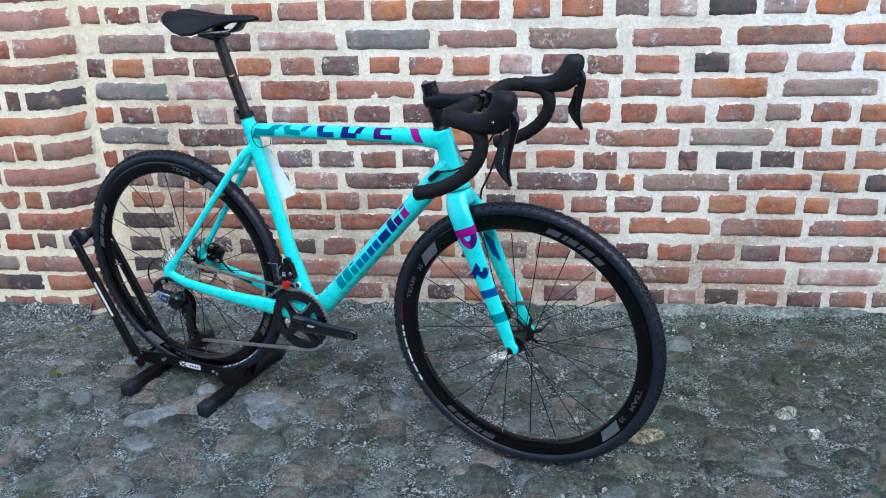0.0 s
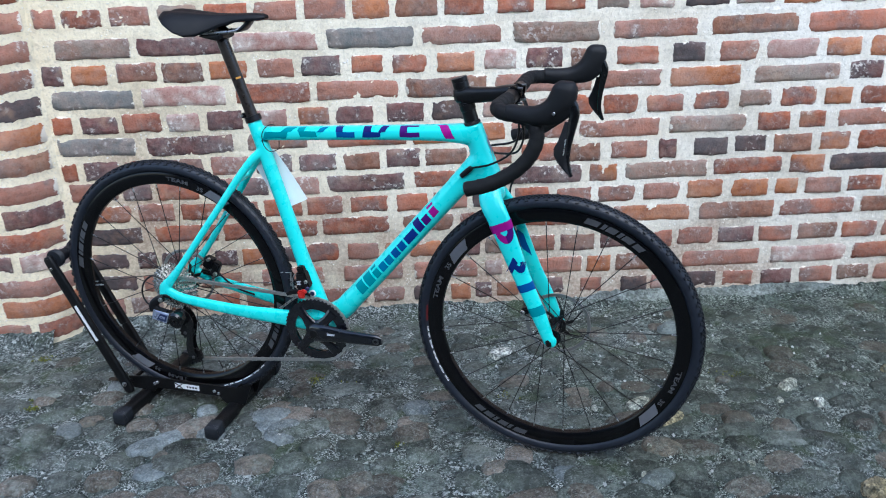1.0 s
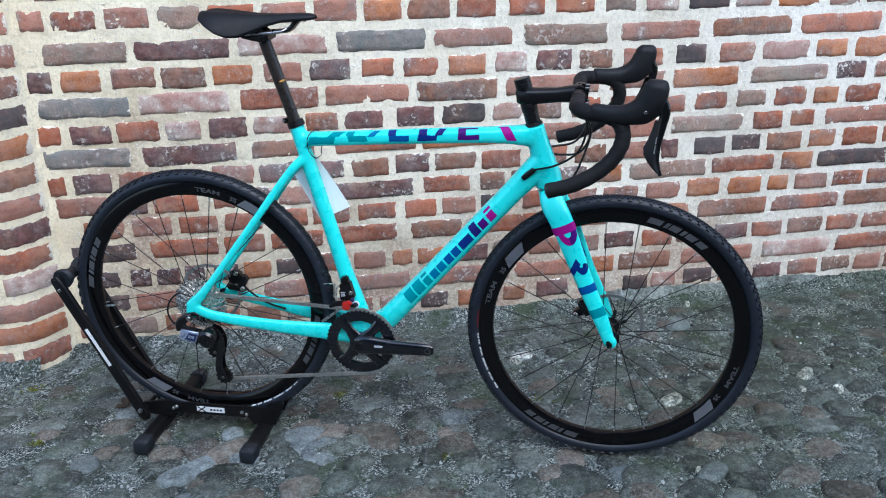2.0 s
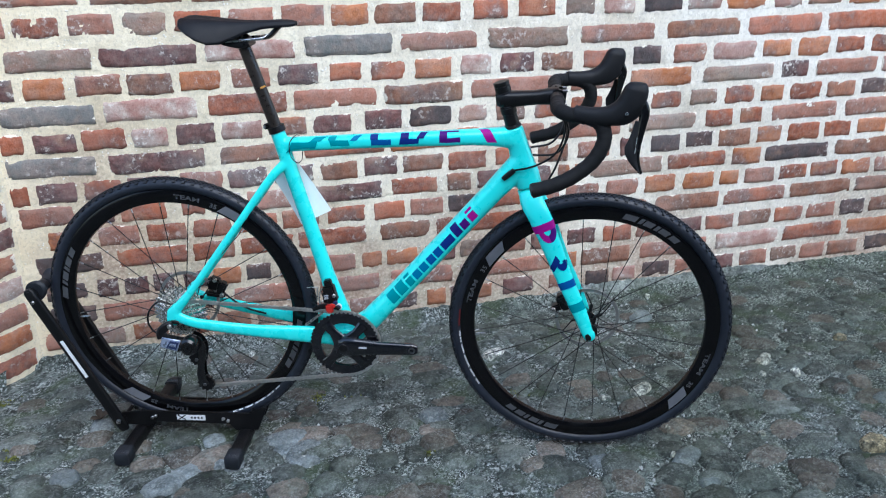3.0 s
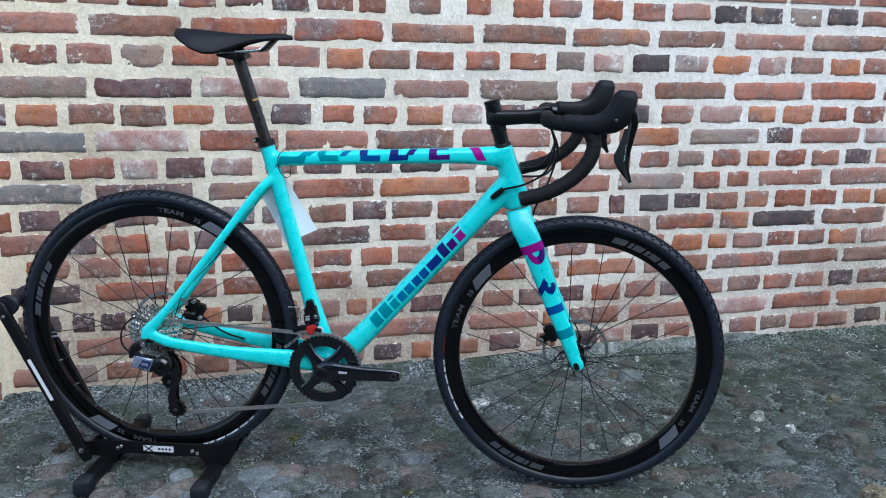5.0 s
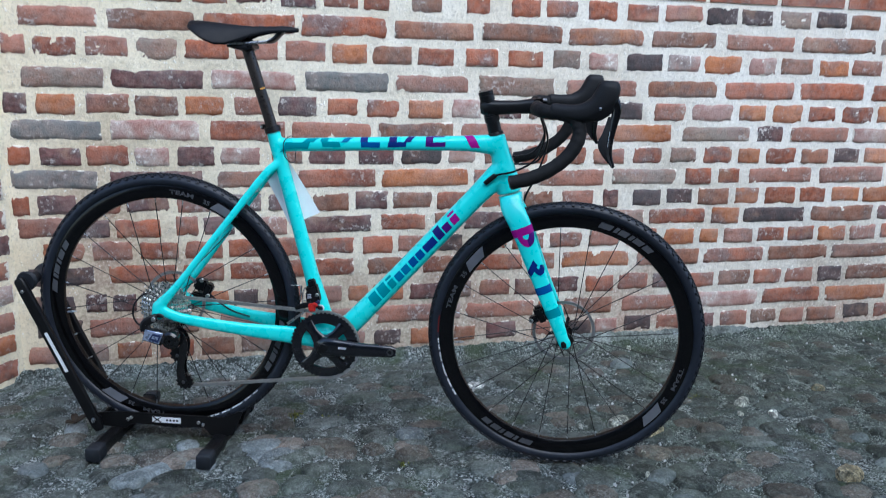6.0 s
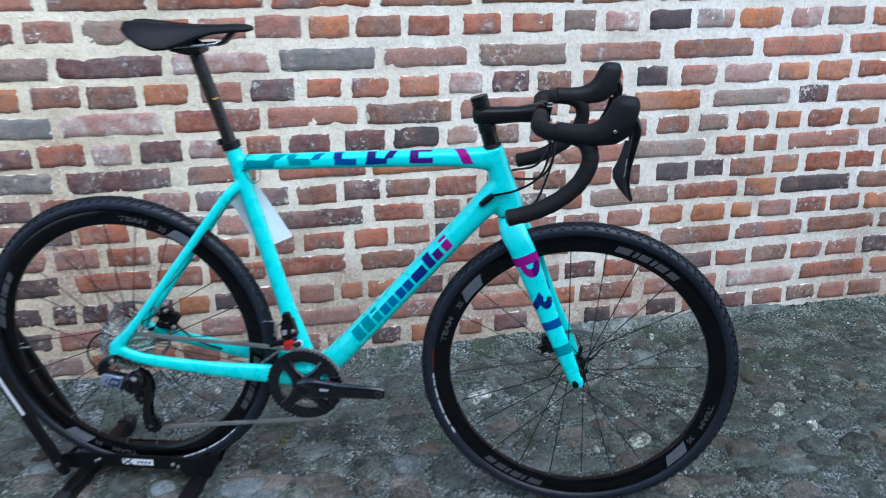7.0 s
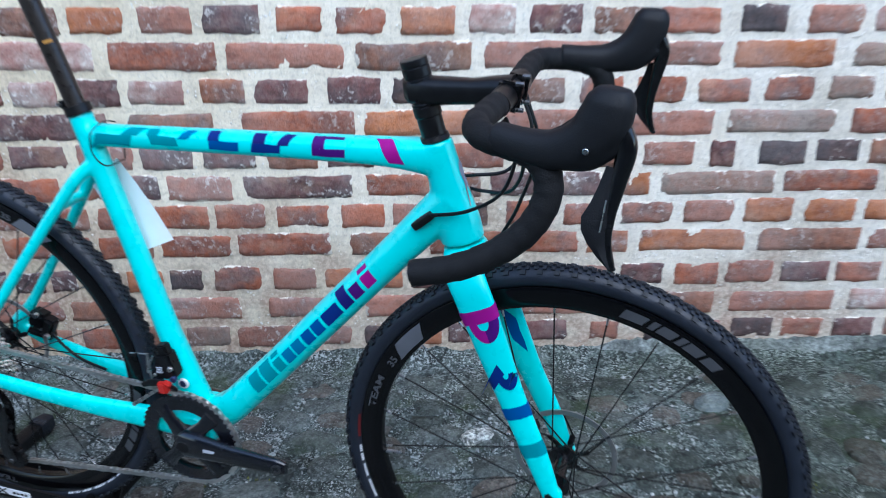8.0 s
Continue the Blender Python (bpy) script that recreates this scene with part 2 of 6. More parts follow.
def ground_material(name, dark, light, moss, speck=0.8, vary=0.2, cover=0.0, worn=0.0):
    """Trodden grit or worn stone: patches, pits, pale sand-grain specks, moss and crumbs."""
    m = bpy.data.materials.new(name)
    m.use_nodes = True
    n, l = m.node_tree.nodes, m.node_tree.links
    b = n["Principled BSDF"]
    info = n.new("ShaderNodeObjectInfo")
    p = n.new("ShaderNodeNewGeometry").outputs["Position"]

    def times(x, y):
        return times_node(n, l, x, y)

    def grey_times(k):
        return mix_node(n, l, 1.0, c, (k, k, k), "MULTIPLY")

    c = mix_node(n, l, ramp_node(n, l, noise_node(n, l, p, 9, 6, 0.65), 0.36, 0.64), dark, light)
    vr = n.new("ShaderNodeMapRange")
    vr.inputs[3].default_value, vr.inputs[4].default_value = 1 - vary, 1 + vary
    l.new(info.outputs["Random"], vr.inputs[0])
    hue = n.new("ShaderNodeHueSaturation")
    hue.inputs["Saturation"].default_value = 1.08
    l.new(vr.outputs[0], hue.inputs["Value"]), l.new(c, hue.inputs["Color"])
    c = hue.outputs[0]
    mottle = ramp_node(n, l, noise_node(n, l, p, 40, 3, 0.65), 0.36, 0.64)
    c = mix_node(n, l, mottle, grey_times(0.60 + 0.18 * worn), grey_times(1.42 - 0.22 * worn))
    sand = ramp_node(n, l, noise_node(n, l, p, 165, 1.5, 0.55), 0.36, 0.64)
    c = mix_node(n, l, sand, grey_times(0.50 + 0.32 * worn), grey_times(1.55 - 0.37 * worn))
    if cover:
        # grit lies over part of the stone
        c = mix_node(n, l, times(ramp_node(n, l, noise_node(n, l, p, 19, 5, 0.7), 0.50, 0.60), float(cover)), c, (0.120, 0.132, 0.115))
    earth = ramp_node(n, l, noise_node(n, l, p, 3.7, 6, 0.7), 0.47, 0.60)
    c = mix_node(n, l, times(earth, 0.4 - 0.2 * worn), c, mix_node(n, l, 1.0, c, (0.86, 0.80, 0.60), "MULTIPLY"))
    lichen = times(ramp_node(n, l, noise_node(n, l, p, 27, 6, 0.72), 0.52, 0.60), ramp_node(n, l, noise_node(n, l, p, 4.6, 4, 0.6), 0.40, 0.58))
    c = mix_node(n, l, times(lichen, 0.55 - 0.15 * worn), c, (0.255, 0.285, 0.255))
    pits = ramp_node(n, l, noise_node(n, l, p, 58, 3, 0.6), 0.50, 0.62)
    c = mix_node(n, l, times(pits, 0.9 - 0.55 * worn), c, mix_node(n, l, 1.0, c, (0.24, 0.25, 0.24), "MULTIPLY"))
    patch = ramp_node(n, l, noise_node(n, l, p, 12, 4, 0.7), 0.44, 0.60)
    grains = times(ramp_node(n, l, noise_node(n, l, p, 115, 2, 0.55), 0.54, 0.60), patch)
    c = mix_node(n, l, times(grains, float(speck)), c, (0.45, 0.48, 0.46))
    fine = times(ramp_node(n, l, noise_node(n, l, p, 210, 1, 0.5), 0.57, 0.63), ramp_node(n, l, noise_node(n, l, p, 8, 4, 0.7), 0.42, 0.62))
    c = mix_node(n, l, times(fine, float(speck)), c, (0.54, 0.57, 0.54))
    c = mix_node(n, l, times(ramp_node(n, l, noise_node(n, l, p, 5.5, 8, 0.7), 0.52, 0.62), float(moss)), c, (0.048, 0.070, 0.028))
    v = n.new("ShaderNodeTexVoronoi")
    v.inputs["Scale"].default_value = 95
    l.new(p, v.inputs[0])
    crumbs = times(ramp_node(n, l, v.outputs["Distance"], 0.32, 0.20), ramp_node(n, l, noise_node(n, l, p, 19, 5, 0.7), 0.55, 0.65))
    c = mix_node(n, l, times(crumbs, float(speck)), c, (0.42, 0.45, 0.42))
    # darker in uneven patches, more of them as x grows
    side_tone = patch_node(n, l, p, 0.50, 0.76, 0.0, 0.22)
    c = mix_node(n, l, times(side_tone, 0.85), c, mix_node(n, l, 1.0, c, (0.64, 0.67, 0.58), "MULTIPLY"))
    l.new(c, b.inputs["Base Color"])
    rough = n.new("ShaderNodeMapRange")
    rough.inputs[3].default_value, rough.inputs[4].default_value = 0.55 - 0.10 * worn, 0.95 - 0.15 * worn
    l.new(noise_node(n, l, p, 20, 5), rough.inputs[0])
    l.new(rough.outputs[0], b.inputs["Roughness"])
    b.inputs["Specular IOR Level"].default_value = 0.3
    bu = n.new("ShaderNodeBump")
    bu.inputs["Strength"].default_value, bu.inputs["Distance"].default_value = 1.0, 0.006 - 0.0038 * worn
    h = n.new("ShaderNodeMath")
    h.operation = "ADD"
    l.new(noise_node(n, l, p, 70, 9, 0.78), h.inputs[0]), l.new(grains, h.inputs[1])
    l.new(h.outputs[0], bu.inputs["Height"])
    l.new(bu.outputs[0], b.inputs["Normal"])
    return m


MORTAR = mortar_material()
GRIT = ground_material("trodden_grit", (0.036, 0.045, 0.042), (0.108, 0.128, 0.119), 0.65, 1.0)
STONE = [
    ground_material("cobble_grey", (0.062, 0.070, 0.063), (0.138, 0.153, 0.140), 0.25, 0.25, 0.5, 0.35, 0.75),
    ground_material("cobble_dark", (0.034, 0.041, 0.036), (0.076, 0.088, 0.078), 0.30, 0.25, 0.5, 0.35, 0.75),
    ground_material("cobble_brown", (0.080, 0.070, 0.058), (0.150, 0.129, 0.110), 0.15, 0.25, 0.5, 0.30, 0.75),
    ground_material("cobble_blue", (0.118, 0.137, 0.143), (0.205, 0.232, 0.238), 0.05, 0.3, 0.25, 0.25, 0.9),
]
FOUND = [ground_material("pebble_tan", (0.30, 0.25, 0.165), (0.46, 0.40, 0.29), 0.1, 0.2), ground_material("pebble_pale", (0.42, 0.43, 0.39), (0.64, 0.64, 0.59), 0.05, 0.2)]
CEMENT = ground_material("grey_cement", (0.17, 0.185, 0.19), (0.45, 0.475, 0.48), 0.30, 0.35, worn=0.6)
MOSS = ground_material("yellow_moss", (0.10, 0.115, 0.022), (0.20, 0.20, 0.05), 0.2, 0.1)
CRUMB = material("pale_crumbs", (0.42, 0.43, 0.405), 0.9, 0, 0, 0.4, 30)

BLOCKER = ground_material("blocker_grey", (0.10, 0.105, 0.11), (0.15, 0.155, 0.16), 0.2, 0.2)
CELESTE = material("celeste_paint", (0.045, 0.77, 0.72), 0.3, 0, 0.4, 0.03, 40)
BLACK = material("satin_black_metal", (0.0045, 0.0045, 0.005), 0.34, 0.0, 0.0, 0.15, 60, spec=0.35)
GLOSS = material("gloss_black", (0.004, 0.004, 0.0045), 0.2, 0.0, 0.25, 0.1, 60)
POSTM = material("post_carbon", (0.020, 0.0155, 0.0125), 0.32, 0.0, 0.15, 0.4, 120)
RUBBER = material("tyre_rubber", (0.0075, 0.0095, 0.0135), 0.58, 0, 0, 0.2, 90, 0.2, 400, spec=0.45)
WALLRUB = material("tyre_sidewall", (0.013, 0.0165, 0.025), 0.42, 0, 0, 0.2, 60, 0.15, 300, spec=0.4)
TAPE = material("bar_tape", (0.0065, 0.0068, 0.0075), 0.72, 0, 0, 0.2, 70, 0.4, 500, spec=0.28)
HOOD = material("hood_rubber", (0.0065, 0.007, 0.0085), 0.6, 0, 0, 0.12, 50, 0.25, 600, spec=0.30)
SADDLE = material("saddle_cover", (0.005, 0.0055, 0.0075), 0.55, 0, 0, 0.12, 50, 0.2, 700, spec=0.25)
RIM = material("rim_black", (0.0025, 0.0025, 0.003), 0.17, 0, 0.0, 0.15, 30, spec=0.32)
STEEL = material("steel", (0.55, 0.55, 0.54), 0.3, 1.0, 0, 0.12, 120)
ROTOR = material("rotor_steel", (0.48, 0.48, 0.47), 0.5, 1.0, 0, 0.12, 120)
DARKSTEEL = material("dark_steel", (0.16, 0.16, 0.165), 0.32, 1.0, 0, 0.15, 120)
CHAINM = material("chain_steel", (0.66, 0.65, 0.62), 0.38, 1.0, 0, 0.2, 200)
SPROCKET = material("sprocket_steel", (0.74, 0.72, 0.68), 0.26, 1.0, 0, 0.2, 200)
CRANK = material("crank_black", (0.0035, 0.0037, 0.006), 0.22, 0, 0.6, 0.1, 60, spec=0.5)
POWDER = material("powder_black", (0.0045, 0.0045, 0.005), 0.4, 0, 0, 0.18, 80, 0.2, 500, spec=0.26)
GREYDECAL = material("grey_decal", (0.062, 0.064, 0.070), 0.4, 0, 0, 0.1, 60)
SILVERDECAL = material("silver_decal", (0.125, 0.13, 0.145), 0.38, 0, 0, 0.2, 25)
WHITEDECAL = material("white_print", (0.75, 0.76, 0.77), 0.5, 0, 0, 0.06, 80)
PAPER = material("white_card", (0.92, 0.93, 0.94), 0.75, 0, 0, 0.03, 40)
RED = material("red_plastic", (0.45, 0.018, 0.012), 0.4, 0, 0, 0.06, 80)
DARKRED = material("dark_red_print", (0.12, 0.008, 0.008), 0.5)
CRANKDECAL = material("pale_decal", (0.42, 0.44, 0.48), 0.4)
GOLD = material("gold_print", (0.55, 0.27, 0.05), 0.45, 0.4)
INKS = [material("ink_" + n, c, 0.42, 0, 0.0, 0.05, 60, spec=0.15) for n, c in (
    ("teal", (0.003, 0.25, 0.29)), ("turquoise", (0.003, 0.16, 0.32)), ("azure", (0.004, 0.075, 0.27)), ("blue", (0.005, 0.025, 0.17)),
    ("indigo", (0.012, 0.012, 0.13)), ("violet", (0.06, 0.006, 0.14)), ("magenta", (0.30, 0.006, 0.20)))]
LEAF = material("dry_leaf", (0.045, 0.030, 0.018), 0.8, 0, 0, 0.5, 120, 0.4, 300)
LINK = material("link_silver", (0.36, 0.42, 0.55), 0.3, 0.6, 0, 0.12, 90)
BLUEINK = material("ink_derailleur", (0.025, 0.04, 0.11), 0.35, 0.3)


# ---- shapes ----
def part(name, bm, mat, parent=None, label="", smooth=True):
    me = bpy.data.meshes.new(name)
    bmesh.ops.recalc_face_normals(bm, faces=bm.faces)
    bm.to_mesh(me)
    bm.free()
    for m in mat if isinstance(mat, (list, tuple)) else (mat,):
        me.materials.append(m)
    if smooth:
        for p in me.polygons:
            p.use_smooth = True
        me.set_sharp_from_angle(angle=radians(38))
    ob = new(name, me)
    ob.parent = parent
    if label:
        ob["label"] = label
    return ob


def thing(name, m, label, category, group="", kind=""):
    ob = new(name)
    ob.matrix_world = m
    return tagged(ob, label, category, group, kind)


def spline(pts, steps=8):
    """Catmull-Rom through the points."""
    q = [Vector(p) for p in pts]
    q = [2 * q[0] - q[1]] + q + [2 * q[-1] - q[-2]]
    out = []
    for i in range(1, len(q) - 2):
        a, b, c, d = q[i - 1 : i + 3]
        for k in range(steps):
            t = k / steps
            out.append(0.5 * (2 * b + (c - a) * t + (2 * a - 5 * b + 4 * c - d) * t * t + (3 * b - a - 3 * c + d) * t**3))
    return out + [q[-2]]


def sweep(bm, pts, radii, seg=12, side=(0, 1, 0), power=2.0):
    """A closed tube along pts. radii: one radius, or per point (across side, along the other axis)."""
    pts = [Vector(p) for p in pts]
    if isinstance(radii, (int, float)):
        radii = [radii] * len(pts)
    if len(radii) != len(pts):
        r = [(x, x) if isinstance(x, (int, float)) else x for x in radii]
        full = []
        for i in range(len(pts)):
            f = i / (len(pts) - 1) * (len(r) - 1)
            k = min(int(f), len(r) - 2)
            full.append(tuple(r[k][j] + (r[k + 1][j] - r[k][j]) * (f - k) for j in (0, 1)))
        radii = full
    rings = []
    prev = Vector(side)
    for i, p in enumerate(pts):
        d = (pts[min(i + 1, len(pts) - 1)] - pts[max(i - 1, 0)]).normalized()
        s = prev - d * prev.dot(d)
        s = s.normalized() if s.length > 1e-4 else d.orthogonal().normalized()
        prev = s
        up = d.cross(s)
        r = radii[i]
        ra, rb = (r, r) if isinstance(r, (int, float)) else r
        ring = []
        for k in range(seg):
            a = 2 * math.pi * k / seg
            c, sn = math.cos(a), math.sin(a)
            e = 2.0 / power
            ring.append(bm.verts.new(p + s * ra * math.copysign(abs(c) ** e, c) + up * rb * math.copysign(abs(sn) ** e, sn)))
        rings.append(ring)
    for a, b in zip(rings, rings[1:]):
        for k in range(seg):
            bm.faces.new((a[k], a[(k + 1) % seg], b[(k + 1) % seg], b[k]))
    bm.faces.new(rings[0][::-1])
    bm.faces.new(rings[-1])
    return bm


def lathe(bm, profile, seg=48, centre=(0, 0, 0), closed=True, start=0.0, end=2 * math.pi):
    """Turns the profile, points of (radius, v), round the v axis through centre."""
    c = Vector(centre)
    whole = abs(end - start - 2 * math.pi) < 1e-6
    count = seg if whole else seg + 1
    rings = []
    for k in range(count):
        a = start + (end - start) * k / seg
        rings.append([bm.verts.new(c + Vector((r * math.cos(a), v, r * math.sin(a)))) for r, v in profile])
    m = len(profile)
    for k in range(seg):
        a, b = rings[k], rings[(k + 1) % count]
        for i in range(m if closed else m - 1):
            bm.faces.new((a[i], a[(i + 1) % m], b[(i + 1) % m], b[i]))
    if not whole and closed:
        bm.faces.new(rings[0])
        bm.faces.new(rings[-1][::-1])
    return bm


def disc(bm, centre, radius, v0, v1, seg=24, edge=0.0006):
    """A turned button or shaft along v, with a small chamfer."""
    c = Vector(centre)
    return lathe(bm, [(0.0001, v0), (radius - edge, v0), (radius, v0 + math.copysign(edge, v1 - v0)), (radius, v1 - math.copysign(edge, v1 - v0)), (radius - edge, v1), (0.0001, v1)], seg, c, closed=False)


def box(bm, centre, size, turn=None, bevel=0.0):
    m = Matrix.Translation(centre) @ (turn.to_4x4() if turn else Matrix()) @ Matrix.Diagonal((*size, 1))
    made = bmesh.ops.create_cube(bm, size=1, matrix=m)
    if bevel:
        edges = list({e for v in made["verts"] for e in v.link_edges})
        bmesh.ops.bevel(bm, geom=edges, offset=bevel, segments=2, affect="EDGES")
    return bm


def plate(bm, outline, v0, v1):
    """A flat plate with an outline of (u, z), from v0 to v1."""
    a = [bm.verts.new((u, v0, z)) for u, z in outline]
    b = [bm.verts.new((u, v1, z)) for u, z in outline]
    bm.faces.new(a), bm.faces.new(b[::-1])
    for i in range(len(a)):
        j = (i + 1) % len(a)
        bm.faces.new((a[i], b[i], b[j], a[j]))
    return bm


def turned(axis, deg):
    return Matrix.Rotation(radians(deg), 3, axis)


# ---- the wall ----
WALL_Y, CORNER_X, PIER_Y, ARRIS_X = 2.6, -1.035, 2.49, -1.125
RIGHT, FAR_LEFT, FAR_RIGHT = 2.75, -4.2, 5.2


def rough_sheet(name, corner, across, up, na, nu, out, amount, mat, parent=None, lumps=18.0):
    """A sheet of uneven mortar."""
    corner, across, up, out = Vector(corner), Vector(across), Vector(up), Vector(out)
    bm = bmesh.new()
    grid = []
    for j in range(nu + 1):
        row = []
        for i in range(na + 1):
            p = corner + across * (i / na) + up * (j / nu)
            q = p * lumps
            d = noise.noise(q * 0.6) * 0.5 + noise.noise(q * 2.6) * 0.30 + noise.noise(q * 5.6) * 0.34
            row.append(bm.verts.new(p + out * amount * d))
        grid.append(row)
    for j in range(nu):
        for i in range(na):
            bm.faces.new((grid[j][i], grid[j][i + 1], grid[j + 1][i + 1], grid[j + 1][i]))
    return part(name, bm, mat, parent)


def brick_mesh(seed, length, height, mats):
    """One brick's weathered face and sides: ragged outline, ridged face, corners and bites knocked off."""
    rnd = random.Random(seed)
    steps = (-0.5, -0.475, -0.42, -0.33, -0.22, -0.11, 0.0, 0.11, 0.22, 0.33, 0.42, 0.475, 0.5) if length > 0.2 else (-0.5, -0.45, -0.36, -0.2, 0.0, 0.2, 0.36, 0.45, 0.5)
    levels = (-0.5, -0.42, -0.22, 0.0, 0.22, 0.42, 0.5)
    nx, nz = len(steps) - 1, len(levels) - 1
    off = Vector((seed * 3.7, seed * 1.3, 0))
    bites = [(rnd.uniform(-0.5, 0.5) * length, rnd.choice((-0.5, 0.5)) * height, rnd.uniform(0.003, 0.008)) for _ in range(rnd.choice((0, 1, 1, 2)))]
    bites += [(rnd.choice((-0.5, 0.5)) * length, rnd.choice((-0.5, 0.5)) * height, rnd.uniform(0.004, 0.011))]
    bow = rnd.uniform(-0.003, 0.003)
    bm = bmesh.new()
    grid = []
    for j, fz in enumerate(levels):
        row = []
        for i, fx in enumerate(steps):
            x, z = fx * length, fz * height
            ex, ez = i in (0, nx), j in (0, nz)
            q = Vector((x, z, 0)) * 28 + off
            gap = min(0.5 * length - abs(x), 0.5 * height - abs(z))
            y = 0.0024 * noise.noise(q) + 0.0016 * noise.noise(Vector((x * 30, z * 110, 5)) + off) + rnd.uniform(-0.0006, 0.0006)
            y += 0.0062 * (1 - min(1, gap / 0.008)) ** 2
            z += bow * (1 - (2 * fx) ** 2) + 0.0030 * noise.noise(Vector((x * 34, fz * 2, 9)) + off) * (1 if abs(fz) > 0.3 else 0.4)
            x += 0.0040 * noise.noise(Vector((fx * 2, z * 60, 17)) + off) * (1 if abs(fx) > 0.4 else 0.2)
            if ex:
                x += rnd.uniform(-0.0025, 0.0020) * (1 if fx > 0 else -1)
            if ez:
                z += rnd.uniform(-0.0026, 0.0018) * (1 if fz > 0 else -1)
            if ex and ez:
                x -= math.copysign(rnd.uniform(0.003, 0.010), fx)
                z -= math.copysign(rnd.uniform(0.003, 0.010), fz)
            for bx, bz, r in bites:
                d = math.hypot(x - bx, z - bz)
                if d < r * 2.0:
                    y += 0.006 * (1 - d / (r * 2.0))
                if d < r * 1.5 and (ex or ez):
                    z -= math.copysign((r - d / 1.5) * 0.6, fz)
            row.append(bm.verts.new((x, y, z)))
        grid.append(row)
    for j in range(nz):
        for i in range(nx):
            bm.faces.new((grid[j][i], grid[j][i + 1], grid[j + 1][i + 1], grid[j + 1][i]))
    rim = grid[0] + [r[-1] for r in grid[1:]] + grid[-1][-2::-1] + [r[0] for r in grid[-2:0:-1]]
    back = [bm.verts.new((v.co.x, 0.035, v.co.z)) for v in rim]
    for i in range(len(rim)):
        j = (i + 1) % len(rim)
        bm.faces.new((rim[i], back[i], back[j], rim[j]))
    bmesh.ops.recalc_face_normals(bm, faces=bm.faces)
    me = bpy.data.meshes.new("brick")
    bm.to_mesh(me)
    bm.free()
    for p in me.polygons:
        p.use_smooth = True
    for m in mats:
        me.materials.append(m)
    return me


# ---- the bicycle: u ahead along the bike, v towards the wall, z up; the rear axle stands over the origin ----
BIKE = pose(-0.551, 2.0833, 0.004, 0, 0, -18.7)
STAND = pose(-0.551, 2.0833, 0, 0, 0, -18.7)
bike = thing("gravel_bicycle", BIKE, "turquoise carbon gravel bicycle with black drop bars in a stand", "bicycle")
REAR, FRONT = Vector((0, 0, 0.372)), Vector((1.0215, 0, 0.345))
BB = Vector((0.420, 0, 0.303))
HEAD_TOP, HEAD_LOW = Vector((0.827, 0, 0.842)), Vector((0.866, 0, 0.706))
STEER_AXIS = (HEAD_TOP - HEAD_LOW).normalized()
STEER = Matrix.Translation(HEAD_LOW) @ Matrix.Rotation(radians(-1.6), 4, STEER_AXIS) @ Matrix.Translation(-HEAD_LOW)


def fused(ob, voxel=0.0028, rounds=7):
    """Melts overlapping tubes into one moulded shell with soft joints."""
    r = ob.modifiers.new("fuse", "REMESH")
    r.mode, r.voxel_size, r.use_smooth_shade = "VOXEL", voxel, True
    s = ob.modifiers.new("soften", "SMOOTH")
    s.factor, s.iterations = 0.5, rounds
    return ob


def decal(name, mat, parent, target, quads, offset=0.0007, nx=8, nz=5, straight=False):
    """Flat patches, each given by four corners, laid onto target."""
    bm = bmesh.new()
    for a, b, c, d in quads:
        a, b, c, d = (Vector(p) for p in (a, b, c, d))
        grid = [[bm.verts.new((a.lerp(b, i / nx)).lerp(d.lerp(c, i / nx), j / nz)) for i in range(nx + 1)] for j in range(nz + 1)]
        for j in range(nz):
            for i in range(nx):
                bm.faces.new((grid[j][i], grid[j][i + 1], grid[j + 1][i + 1], grid[j + 1][i]))
    ob = part(name, bm, mat, parent)
    w = ob.modifiers.new("lay", "SHRINKWRAP")
    w.target, w.wrap_method, w.wrap_mode, w.offset = target, "PROJECT" if straight else "NEAREST_SURFACEPOINT", "ABOVE_SURFACE", offset
    if straight:
        w.use_project_y, w.use_positive_direction, w.use_negative_direction = True, True, False
    return ob


